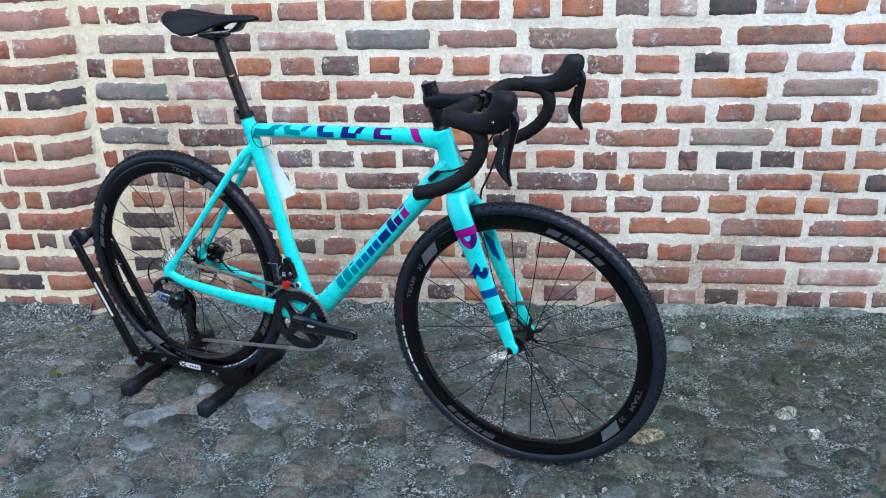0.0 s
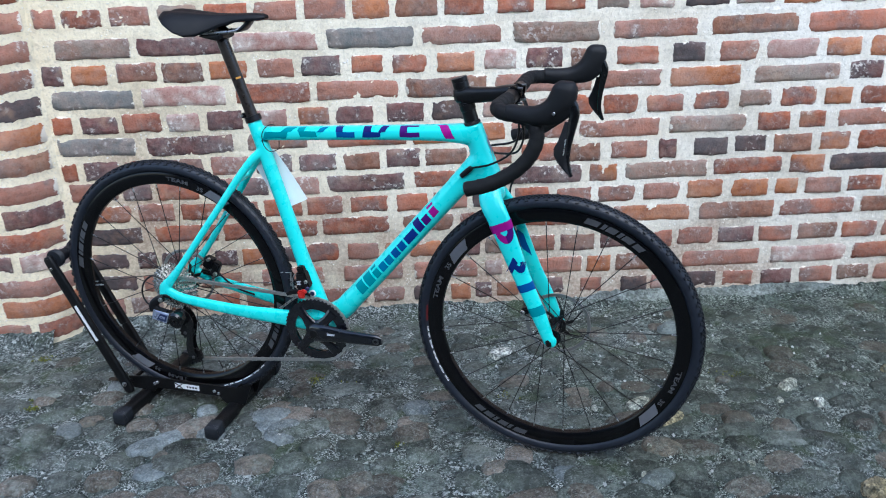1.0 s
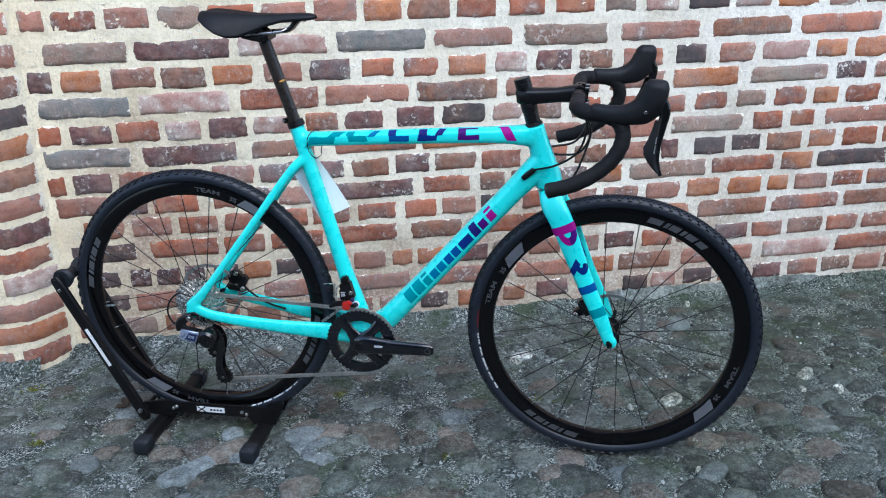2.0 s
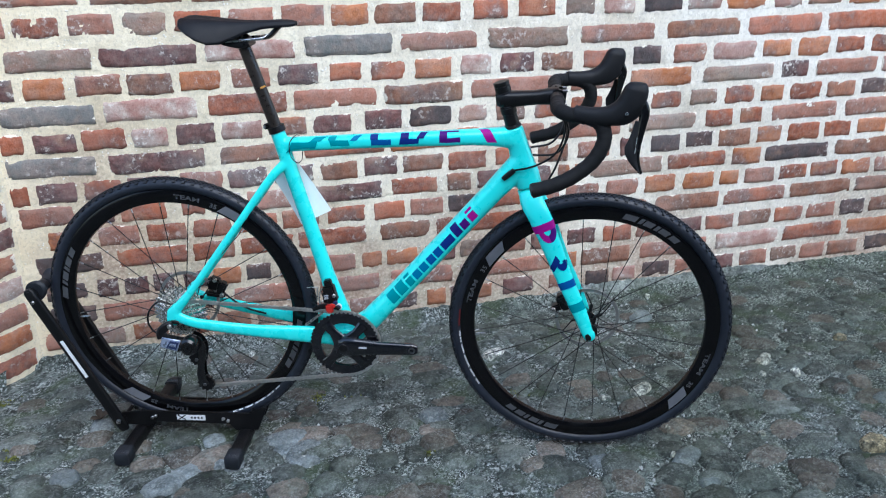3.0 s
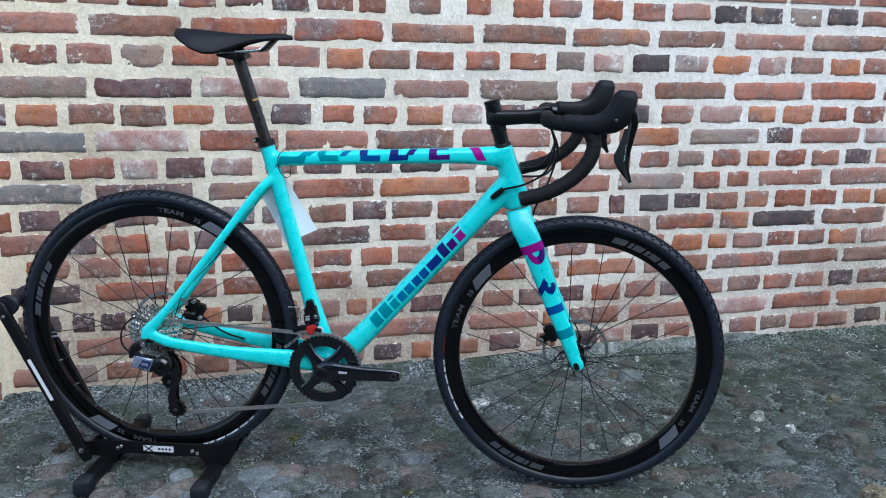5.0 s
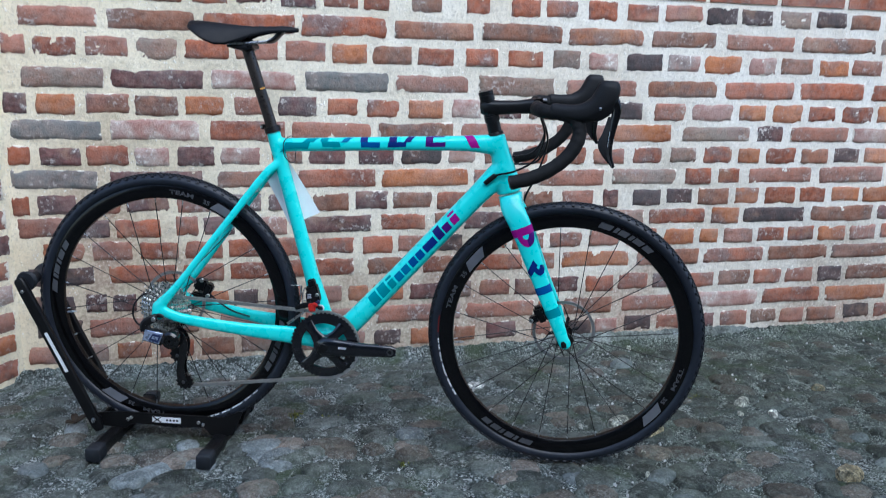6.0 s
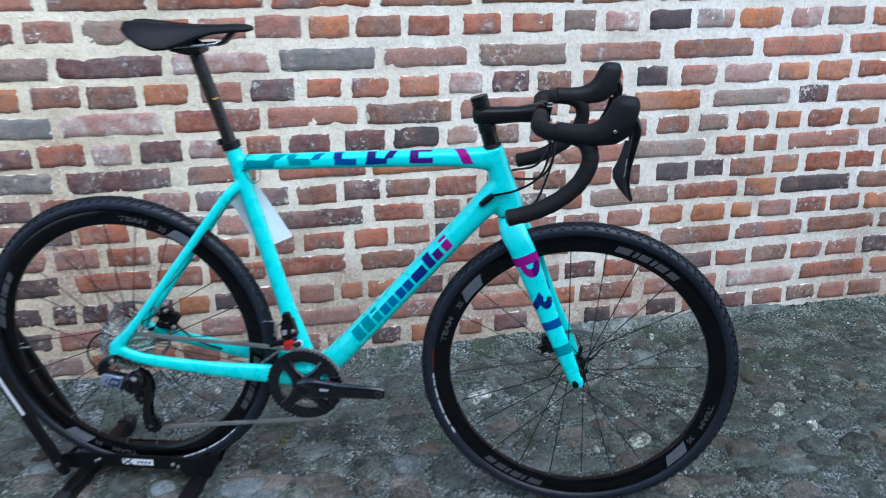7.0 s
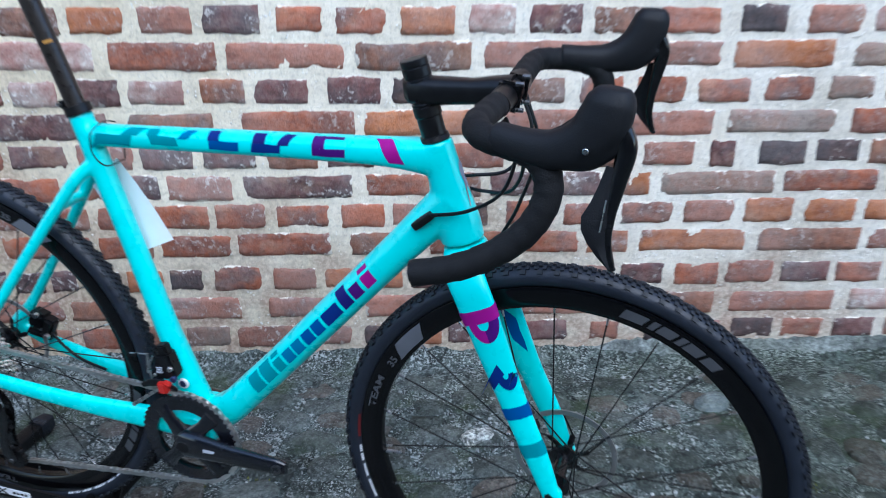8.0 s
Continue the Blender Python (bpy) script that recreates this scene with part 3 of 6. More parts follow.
def build_frame():
    bm = bmesh.new()
    seat_top = Vector((0.2825, 0, 0.830))
    sweep(bm, [seat_top, (0.3035, 0, 0.748), (0.3405, 0, 0.608), (0.376, 0, 0.470), BB], [(0.0185, 0.0170), (0.018, 0.0172), (0.017, 0.0178), (0.020, 0.0190), (0.026, 0.030)], 20)
    # top tube, flattened and slightly sloping
    sweep(bm, spline([(0.285, 0, 0.799), (0.33, 0, 0.8005), (0.55, 0, 0.8115), (0.72, 0, 0.819), (0.78, 0, 0.8205), (0.83, 0, 0.820)], 5),
          [(0.0165, 0.0175), (0.0165, 0.0165), (0.018, 0.0168), (0.0205, 0.0180), (0.022, 0.0205), (0.023, 0.026)], 20, power=2.8)
    # down tube
    sweep(bm, [(0.856, 0, 0.766), (0.820, 0, 0.730), (0.782, 0, 0.688), (0.657, 0, 0.547), (0.572, 0, 0.451), (0.480, 0, 0.350), (0.425, 0, 0.308)],
          [(0.026, 0.032), (0.0262, 0.0275), (0.0265, 0.0250), (0.028, 0.0248), (0.029, 0.0250), (0.030, 0.0270), (0.032, 0.032)], 24, power=2.5)
    # head tube
    sweep(bm, [HEAD_TOP, HEAD_TOP.lerp(HEAD_LOW, 0.35), HEAD_TOP.lerp(HEAD_LOW, 0.8), HEAD_LOW], [(0.0215, 0.0215), (0.0225, 0.024), (0.027, 0.031), (0.028, 0.030)], 28)
    # bottom bracket shell
    disc(bm, (BB.x, 0, BB.z), 0.034, -0.040, 0.040, 28)
    for s in (-1, 1):
        # seat stay
        sweep(bm, spline([(0.300, s * 0.010, 0.758), (0.262, s * 0.024, 0.722), (0.17, s * 0.046, 0.602), (0.06, s * 0.063, 0.458), (0.004, s * 0.067, 0.392)], 5),
              [(0.009, 0.012), (0.0085, 0.0105), (0.0075, 0.0095), (0.0075, 0.0095), (0.009, 0.014)], 14)
        # chain stay
        sweep(bm, spline([(0.004, s * 0.068, 0.380), (0.06, s * 0.066, 0.359), (0.20, s * 0.054, 0.3365), (0.33, s * 0.040, 0.3225), (0.41, s * 0.026, 0.310)], 5),
              [(0.008, 0.013), (0.0085, 0.0135), (0.0095, 0.0165), (0.011, 0.0230), (0.013, 0.026)], 14, power=2.6)
        # dropout
        sweep(bm, [(0.012, s * 0.067, 0.406), (0.0, s * 0.068, 0.386), (-0.004, s * 0.068, 0.368), (0.006, s * 0.067, 0.356)], [(0.007, 0.013), (0.0075, 0.018), (0.0075, 0.017), (0.006, 0.008)], 14)
    # bridge between the stays
    sweep(bm, [(0.232, -0.028, 0.684), (0.232, 0.028, 0.684)], 0.008, 10)
    return fused(part("frame", bm, CELESTE, bike, "glossy turquoise moulded carbon frame"))


frame_ob = build_frame()

# printed bars on the down tube, turning from teal to magenta
DT_AT, ALONG = Vector((0.572, 0, 0.451)), Vector((0.6627, 0, 0.7489))
ACROSS = Vector((-ALONG.z, 0, ALONG.x))
LOW, MID, DOT, TALL_TOP = -0.009, 0.0105, 0.0145, 0.0195
for s0, s1, hi, ink in ((-0.052, -0.026, TALL_TOP, 0), (-0.021, 0.006, TALL_TOP, 0), (0.012, 0.031, MID, 0), (0.012, 0.031, -1, 0), (0.037, 0.058, MID, 1), (0.062, 0.083, MID, 1), (0.089, 0.110, MID, 2), (0.114, 0.135, MID, 2),
                        (0.141, 0.179, MID, 3), (0.185, 0.206, TALL_TOP, 4), (0.210, 0.231, MID, 5), (0.238, 0.259, MID, 6), (0.238, 0.259, -1, 6)):
    lo, top = (DOT, TALL_TOP) if hi < 0 else (LOW, hi)

    def at(s, h):
        return DT_AT + ALONG * (s + 0.10 * h) + ACROSS * h + Vector((0, -0.06, 0))

    decal("print", INKS[ink], frame_ob, frame_ob, [(at(s0, lo), at(s1, lo), at(s1, top), at(s0, top))], nx=4, nz=6, straight=True)

# printed shapes along the top tube
TT0, TT1 = Vector((0.33, 0, 0.8005)), Vector((0.76, 0, 0.824))
TDIR = (TT1 - TT0).normalized()
for s0, s1, h0, h1, skew, ink in ((-0.012, 0.049, 0.02, 0.42, 0.6, 0), (0.030, 0.058, 0.42, 0.95, 1.2, 0), (0.074, 0.118, 0.12, 0.46, -0.6, 0), (0.072, 0.090, 0.46, 0.90, 0.3, 0), (0.126, 0.142, 0.35, 0.95, 1.0, 1),
                                  (0.173, 0.219, 0.05, 0.36, 0.0, 2), (0.171, 0.189, 0.36, 1.0, 0.0, 3), (0.241, 0.285, 0.05, 0.34, 0.3, 3), (0.241, 0.260, 0.34, 1.0, 0.0, 4), (0.280, 0.297, 0.34, 1.0, 0.6, 4),
                                  (0.330, 0.378, 0.05, 0.30, 0.0, 5), (0.330, 0.348, 0.30, 1.0, 0.0, 5), (0.348, 0.374, 0.80, 1.0, 0.0, 5), (0.428, 0.450, 0.0, 1.0, -1.0, 6)):
    def att(s, h):
        # h from 0, the flank's foot, to 1, over the top
        a = radians(-24 + 100 * h)
        return TT0 + TDIR * (s + skew * 0.012 * (h - 0.5) * 2) + Vector((0, -0.04 * math.cos(a), 0.04 * math.sin(a)))

    decal("print", INKS[ink], frame_ob, frame_ob, [(att(s0, h0), att(s1, h0), att(s1, h1), att(s0, h1))], nx=6, nz=6)

# head badge
bm = bmesh.new()
hb = HEAD_TOP.lerp(HEAD_LOW, 0.42)
box(bm, hb + Vector((0.040, 0, 0)), (0.002, 0.020, 0.050), turned("Y", 15.6))
badge = part("head_badge", bm, STEEL, frame_ob, "silver shield badge")
w = badge.modifiers.new("lay", "SHRINKWRAP")
w.target, w.wrap_method, w.wrap_mode, w.offset = frame_ob, "NEAREST_SURFACEPOINT", "OUTSIDE_SURFACE", 0.001

# cable port on the down tube
bm = bmesh.new()
sweep(bm, spline([(0.806, -0.0285, 0.729), (0.818, -0.0315, 0.740), (0.831, -0.032, 0.751)], 4), [(0.0045, 0.0055), (0.006, 0.0065), (0.0055, 0.0064), (0.0045, 0.0058)], 12, power=3)
part("cable_port", bm, BLACK, frame_ob, "black rubber cable port")
# through-axle cover and small sticker
bm = bmesh.new()
sweep(bm, [(-0.012, -0.0745, 0.366), (0.004, -0.0755, 0.3665), (0.014, -0.0745, 0.363)], [(0.002, 0.0035), (0.0025, 0.0058), (0.002, 0.004)], 12)
part("axle_cover", bm, BLACK, frame_ob)
bm = bmesh.new()
disc(bm, (0.404, 0, 0.392), 0.009, -0.0260, -0.0215, 20)
part("sticker", bm, WHITEDECAL, frame_ob, "round white and blue sticker")
bm = bmesh.new()
disc(bm, (0.404, 0, 0.392), 0.0062, -0.0268, -0.0255, 16)
part("sticker_mark", bm, BLUEINK, frame_ob)

# round badge on the front of the head tube
bm = bmesh.new()
ahead = Vector((-STEER_AXIS.z, 0, STEER_AXIS.x)).normalized()
ahead = ahead if ahead.x > 0 else -ahead
middle = HEAD_LOW.lerp(HEAD_TOP, 0.66) + ahead * 0.05
for r0, r1 in ((0.0, 0.0075), (0.0075, 0.0150)):
    for k in range(20):
        p, q = 2 * math.pi * k / 20, 2 * math.pi * (k + 1) / 20
        spots = [middle + Vector((0, r * math.cos(t), 0)) + STEER_AXIS * (r * 1.25 * math.sin(t)) for r, t in ((r0, p), (r1, p), (r1, q), (r0, q))]
        bm.faces.new([bm.verts.new(v) for v in (spots if r0 else spots[:3])])
bmesh.ops.remove_doubles(bm, verts=bm.verts, dist=0.0001)
badge = part("head_badge", bm, LINK, frame_ob, "oval silver-blue badge")
lay = badge.modifiers.new("lay", "SHRINKWRAP")
lay.target, lay.wrap_mode, lay.offset = frame_ob, "ABOVE_SURFACE", 0.0012

# seat clamp, seatpost, saddle
clamp_at = Vector((0.2820, 0, 0.833))
post_dir = (Vector((0.222, 0, 1.030)) - Vector((0.2785, 0, 0.845))).normalized()
bm = bmesh.new()
sweep(bm, [clamp_at - post_dir * 0.004, clamp_at + post_dir * 0.010], [(0.0205, 0.0205), (0.0195, 0.0195)], 24)
box(bm, clamp_at + Vector((-0.024, 0, 0.009)), (0.012, 0.014, 0.012), turned("Y", -17), 0.002)
clamp_ob = part("seat_clamp", bm, BLACK, bike)
bm = bmesh.new()
sweep(bm, [clamp_at + Vector((-0.026, -0.006, 0.009)), clamp_at + Vector((-0.027, -0.010, 0.009))], 0.0032, 12)
part("clamp_bolt", bm, STEEL, clamp_ob)
bm = bmesh.new()
sweep(bm, [clamp_at, clamp_at + post_dir * 0.09, clamp_at + post_dir * 0.205], 0.0138, 24)
post = part("seatpost", bm, POSTM, bike, "dark brown-black carbon seatpost")
bm = bmesh.new()
sweep(bm, [clamp_at + post_dir * 0.100, clamp_at + post_dir * 0.2], 0.0141, 24)
part("seatpost_sleeve", bm, POSTM, post)
bm = bmesh.new()
lo = clamp_at + post_dir * 0.103
box(bm, lo + Vector((0.009, -0.0106, 0.003)), (0.013, 0.0014, 0.004), turned("Y", -17) @ turned("Z", 40))
part("print", bm, GOLD, post)


def build_saddle():
    """Wide tail, narrow nose, a deep skirt at the back."""
    bm = bmesh.new()
    rows = ((0.088, 0.026, 1.087, 1.080), (0.096, 0.050, 1.0895, 1.074), (0.112, 0.064, 1.090, 1.064), (0.135, 0.068, 1.0885, 1.049), (0.160, 0.064, 1.0865, 1.0395),
            (0.185, 0.054, 1.0845, 1.0395), (0.210, 0.042, 1.083, 1.048), (0.240, 0.031, 1.0825, 1.060), (0.275, 0.0245, 1.083, 1.0685), (0.310, 0.0215, 1.083, 1.0715), (0.334, 0.019, 1.0815, 1.0725), (0.346, 0.010, 1.079, 1.0745))
    rings = []
    for x, wide, top, low in rows:
        ring = []
        for k in range(21):
            a = math.pi * k / 20
            c, s = math.cos(a), math.sin(a)
            dip = 0.006 * math.exp(-((c * wide) / 0.011) ** 2) * (1 if x < 0.3 else 0.3)
            y = wide * math.copysign(abs(c) ** 0.72, c)
            drop = (abs(c) ** 2.6)
            ring.append(bm.verts.new((x, y, top - dip + (low - top) * drop - (0 if k not in (0, 20) else 0.001))))
        for k in range(20, -1, -1):
            v = ring[k].co
            ring.append(bm.verts.new((x, v.y * 0.93, v.z - 0.0045)))
        rings.append(ring)
    m = len(rings[0])
    for a, b in zip(rings, rings[1:]):
        for k in range(m):
            bm.faces.new((a[k], b[k], b[(k + 1) % m], a[(k + 1) % m]))
    bm.faces.new(rings[0]), bm.faces.new(rings[-1][::-1])
    sad = part("saddle", bm, SADDLE, bike, "black padded road saddle with cut-out")
    for s in (-1, 1):
        bm = bmesh.new()
        sweep(bm, spline([(0.120, s * 0.036, 1.062), (0.150, s * 0.030, 1.046), (0.172, s * 0.024, 1.0375), (0.265, s * 0.021, 1.0425), (0.285, s * 0.015, 1.050)], 5), 0.0036, 10)
        part("saddle_rail", bm, STEEL, sad, "polished steel rail")
    bm = bmesh.new()
    sweep(bm, spline([(0.262, 0, 1.0425), (0.284, 0, 1.046), (0.300, 0, 1.060), (0.316, 0, 1.075)], 4), [(0.024, 0.004), (0.022, 0.0055), (0.016, 0.0055), (0.012, 0.006)], 14, power=3)
    part("rail_mount", bm, BLACK, sad)
    bm = bmesh.new()
    box(bm, (0.128, 0, 1.058), (0.03, 0.07, 0.012), None, 0.003)
    part("rail_mount", bm, BLACK, sad)
    bm = bmesh.new()
    sweep(bm, [(0.180, 0, 1.0315), (0.205, 0, 1.029), (0.228, 0, 1.028), (0.243, 0, 1.032)], [(0.024, 0.003), (0.027, 0.0065), (0.028, 0.010), (0.026, 0.006)], 16, power=4)
    sweep(bm, [(0.214, 0, 1.020), (0.232, 0, 1.046)], [(0.012, 0.014), (0.018, 0.012)], 12)
    part("rail_clamp", bm, BLACK, post)


build_saddle()


# ---- wheels ----
def rim_word(text, middle, span, r0, r1, parent):
    """Lettering bent along the near flank of a rim, tops outwards."""
    font = bpy.data.curves.new("word", "FONT")
    font.body, font.resolution_u, font.offset = text, 3, 0.03
    tmp = bpy.data.objects.new("word", font)
    me = bpy.data.meshes.new_from_object(tmp)
    bpy.data.objects.remove(tmp)
    xs, ys = [v.co.x for v in me.vertices], [v.co.y for v in me.vertices]
    bm = bmesh.new()
    bm.from_mesh(me)
    bpy.data.meshes.remove(me)
    for v in bm.verts:
        a = middle + span * (0.5 - (v.co.x - min(xs)) / (max(xs) - min(xs)))
        r = r0 + (r1 - r0) * (v.co.y - min(ys)) / (max(ys) - min(ys))
        v.co = (r * math.cos(a), -0.0141, r * math.sin(a))
    return part("rim_mark", bm, GREYDECAL, parent, "grey lettering", smooth=False)


def build_wheel(name, centre, phase, steer, rear):
    wheel = bmesh.new()
    half = 0.033 if not rear else 0.036
    lathe(wheel, [(0.006, -0.052), (0.010, -0.052), (0.010, -half), (0.0205, -half), (0.0205, -half + 0.004), (0.011, -half + 0.008), (0.011, half - 0.008), (0.022, half - 0.004), (0.022, half), (0.012, half + 0.002), (0.012, 0.052), (0.006, 0.052)], 28)
    w = part(name, wheel, GLOSS, bike, "black deep-rim wheel with a knobbly tyre")
    # tyre carcass
    bm = bmesh.new()
    prof = [(0.3275 + 0.0149 * math.cos(a), 0.0163 * math.sin(a)) for a in (2 * math.pi * k / 20 for k in range(20))]
    lathe(bm, prof, 120)
    tyre = part("tyre", bm, WALLRUB, w, "black rubber gravel tyre")
    # tread blocks
    bm = bmesh.new()
    blocks = 184
    for i in range(blocks):
        for j, tilt in enumerate((-50, -28, -9, 9, 28, 50)):
            if abs(tilt) > 40 and i % 2:
                continue
            a = 2 * math.pi * (i + (0.5 if j % 2 else 0)) / blocks
            t = radians(tilt)
            rad = Vector((math.cos(a), 0, math.sin(a)))
            tan = Vector((-math.sin(a), 0, math.cos(a)))
            out = rad * math.cos(t) + Vector((0, 1, 0)) * math.sin(t)
            c = rad * 0.3275 + out * 0.0149
            m3 = Matrix((tan, out.cross(tan), out)).transposed()
            size = (0.0050, 0.0046, 0.0056) if abs(tilt) < 40 else (0.0074, 0.0054, 0.0090)
            box(bm, c, size, m3)
    part("tread", bm, RUBBER, w, smooth=False)
    # rim
    bm = bmesh.new()
    lathe(bm, [(0.3155, -0.0118), (0.3125, -0.0130), (0.300, -0.0135), (0.289, -0.0118), (0.2825, -0.0075), (0.2805, 0.0), (0.2825, 0.0075), (0.289, 0.0118), (0.300, 0.0135), (0.3125, 0.0130), (0.3155, 0.0118)], 120)
    rim = part("rim", bm, RIM, w, "black deep-section rim")
    # spokes and nipples
    for k in range(24):
        s = -1 if k % 2 else 1
        a = 2 * math.pi * (k + 0.35) / 24
        cross = radians(62 if (k // 2) % 2 else -62)
        h = Vector((0.0195 * math.cos(a + cross), s * (half - 0.002), 0.0195 * math.sin(a + cross)))
        e = Vector((0.2825 * math.cos(a), 0.0015 * s, 0.2825 * math.sin(a)))
        bm = bmesh.new()
        sweep(bm, [h, h.lerp(e, 0.5), e], [0.0012, 0.0011, 0.0012], 6)
        part("spoke", bm, BLACK, w)
        bm = bmesh.new()
        sweep(bm, [h.lerp(e, 0.953), e], [0.0014, 0.0019], 8)
        part("nipple", bm, STEEL, w)
    # valve
    bm = bmesh.new()
    av = 2 * math.pi * 0.52
    d = Vector((math.cos(av), 0, math.sin(av)))
    sweep(bm, [d * 0.283, d * 0.262, d * 0.2615, d * 0.255], [0.003, 0.003, 0.0018, 0.0018], 8)
    part("valve", bm, STEEL, w)
    # brake rotor on the far side
    bm = bmesh.new()
    lathe(bm, [(0.080, 0.041), (0.080, 0.0428), (0.072, 0.0428), (0.072, 0.041)], 60)
    part("brake_rotor", bm, ROTOR, w, "steel brake rotor")
    for k in range(6):
        a = 2 * math.pi * k / 6
        bm = bmesh.new()
        sweep(bm, [(0.012 * math.cos(a), 0.0405, 0.012 * math.sin(a)), (0.036 * math.cos(a + 0.25), 0.0419, 0.036 * math.sin(a + 0.25)), (0.040 * math.cos(a + 0.3), 0.0419, 0.040 * math.sin(a + 0.3)), (0.074 * math.cos(a + 0.62), 0.0419, 0.074 * math.sin(a + 0.62))], [(0.002, 0.0042), (0.0018, 0.0046), (0.0008, 0.0016), (0.0008, 0.0014)], 8)
        part("rotor_arm", bm, BLACK, w)
    # printed marks on the near flank of the rim: slanted shapes, silver blocks, short words
    for side in (0, math.pi):
        def marks(label, mat, middle, span, r0, r1, count, gap=0.22, slant=0.0):
            bm = bmesh.new()
            for i in range(count):
                a0 = middle + span * (0.5 - i / count)
                a1 = a0 - span / count * (1 - gap)
                seg = 3
                rows = []
                for r in (r0, (r0 + r1) / 2, r1):
                    v = -0.0139 if r > 0.291 else -0.0128
                    sl = slant * (r - r0) / (r1 - r0)
                    rows.append([bm.verts.new((r * math.cos(a0 + (a1 - a0) * q / seg + sl), v, r * math.sin(a0 + (a1 - a0) * q / seg + sl))) for q in range(seg + 1)])
                for p, q in zip(rows, rows[1:]):
                    for z in range(seg):
                        bm.faces.new((p[z], p[z + 1], q[z + 1], q[z]))
            return part(label, bm, mat, w)

        base = phase + side
        # six slanted shapes of letter width, the second and fourth slim
        at = base + radians(14)
        for wide in (7.0, 2.0, 5.0, 2.0, 5.2, 5.0):
            marks("rim_mark", GREYDECAL, at - radians(wide / 2), radians(wide), 0.2945, 0.3085, 1, 0.14, -0.02)
            at -= radians(wide + 0.35)
        marks("rim_mark", SILVERDECAL, base - radians(102), radians(11), 0.2890, 0.3115, 1, 0.0, -0.05)
        rim_word("35", base - radians(94.2), radians(3.4), 0.2930, 0.3045, w)
        rim_word("TEAM", base - radians(81.5), radians(12), 0.2955, 0.3065, w)
    # white print on the tyre's flank
    bm = bmesh.new()
    first = radians(184) if not rear else radians(-72)
    for i in range(46):
        if i in (4, 9, 10, 18, 19, 30, 31, 39, 40):
            continue
        a0 = first + radians(0.63) * i
        q = []
        for r, a in ((0.3168, a0), (0.3168, a0 + radians(0.40)), (0.3198, a0 + radians(0.40)), (0.3198, a0)):
            t = math.acos(max(-1, min(1, (r - 0.3275) / 0.0149)))
            q.append(bm.verts.new((r * math.cos(a), -0.0163 * math.sin(t) - 0.0006, r * math.sin(a))))
        bm.faces.new(q)
    part("tyre_print", bm, WHITEDECAL, w)
    if not rear:
        bm = bmesh.new()
        rows = []
        for i in range(9):
            a = radians(173 + i)
            rows.append([bm.verts.new((r * math.cos(a), -0.0163 * math.sin(math.acos((r - 0.3275) / 0.0149)) - 0.0006, r * math.sin(a))) for r in (0.3168, 0.3200)])
        for p, q in zip(rows, rows[1:]):
            bm.faces.new((p[0], p[1], q[1], q[0]))
        part("tyre_print", bm, DARKRED, w, "dark red strip")
    w.matrix_local = (STEER if steer else Matrix()) @ Matrix.Translation(centre)
    return w


rear_wheel = build_wheel("rear_wheel", REAR, radians(162), False, True)
front_wheel = build_wheel("front_wheel", FRONT, radians(64), True, False)

# cassette, hub side of the drive
for k in range(11):
    r = 0.0665 - 0.0043 * k
    bm = bmesh.new()
    teeth = max(11, int(r * 2 * math.pi / 0.0127))
    v = -0.024 - 0.0032 * k
    rows = []
    for i in range(teeth * 4):
        rr = r + (0.0030 if i % 4 in (1, 2) else -0.0018)
        a = 2 * math.pi * i / (teeth * 4)
        bend = 0.0009 if i % 8 < 4 else -0.0009
        rows.append([bm.verts.new((q * math.cos(a), v + w, q * math.sin(a))) for q, w in ((rr, -0.0008 + bend), (rr, 0.0008 + bend), (r - 0.009, 0.0008), (r - 0.009, -0.0008))])
    for p, q in zip(rows, rows[1:] + rows[:1]):
        for z in range(4):
            bm.faces.new((p[z], p[(z + 1) % 4], q[(z + 1) % 4], q[z]))
    part("sprocket", bm, SPROCKET, rear_wheel, smooth=False)

bm = bmesh.new()
lathe(bm, [(0.006, -0.022), (0.036, -0.022), (0.014, -0.060), (0.006, -0.060)], 30)
part("cassette_body", bm, BLACK, rear_wheel)

# ---- fork ----
bm = bmesh.new()
crown = HEAD_LOW - STEER_AXIS * 0.004
sweep(bm, [crown, crown - STEER_AXIS * 0.020, crown - STEER_AXIS * 0.036], [(0.0275, 0.030), (0.032, 0.029), (0.036, 0.024)], 24)
for s in (-1, 1):
    sweep(bm, spline([crown - STEER_AXIS * 0.006 + Vector((0, s * 0.014, 0)), crown - STEER_AXIS * 0.032 + Vector((0, s * 0.029, 0)), (0.901, s * 0.0435, 0.625), (0.952, s * 0.048, 0.500), (0.994, s * 0.053, 0.408), (1.0195, s * 0.0545, 0.344)], 5),
          [(0.014, 0.027), (0.0125, 0.0280), (0.0105, 0.0265), (0.0095, 0.0205), (0.0088, 0.0180), (0.0085, 0.0140)], 18, power=2.3)
    disc(bm, (FRONT.x, 0, FRONT.z), 0.0145, s * 0.047, s * 0.061, 20)
fork = fused(part("fork", bm, CELESTE, bike, "turquoise carbon fork with magenta and blue print"))
fork.matrix_local = STEER


BLADE, DOWN = Vector((0.901, -0.044, 0.625)), (Vector((1.010, -0.054, 0.365)) - Vector((0.901, -0.044, 0.625))).normalized()
AHEAD = Vector((-DOWN.z, 0, DOWN.x)).normalized()


def on_blade(s, w):
    """A point beside the near blade, s metres down it from the crown and w ahead of its middle."""
    return BLADE + DOWN * s + AHEAD * w + Vector((0, -0.04, 0))


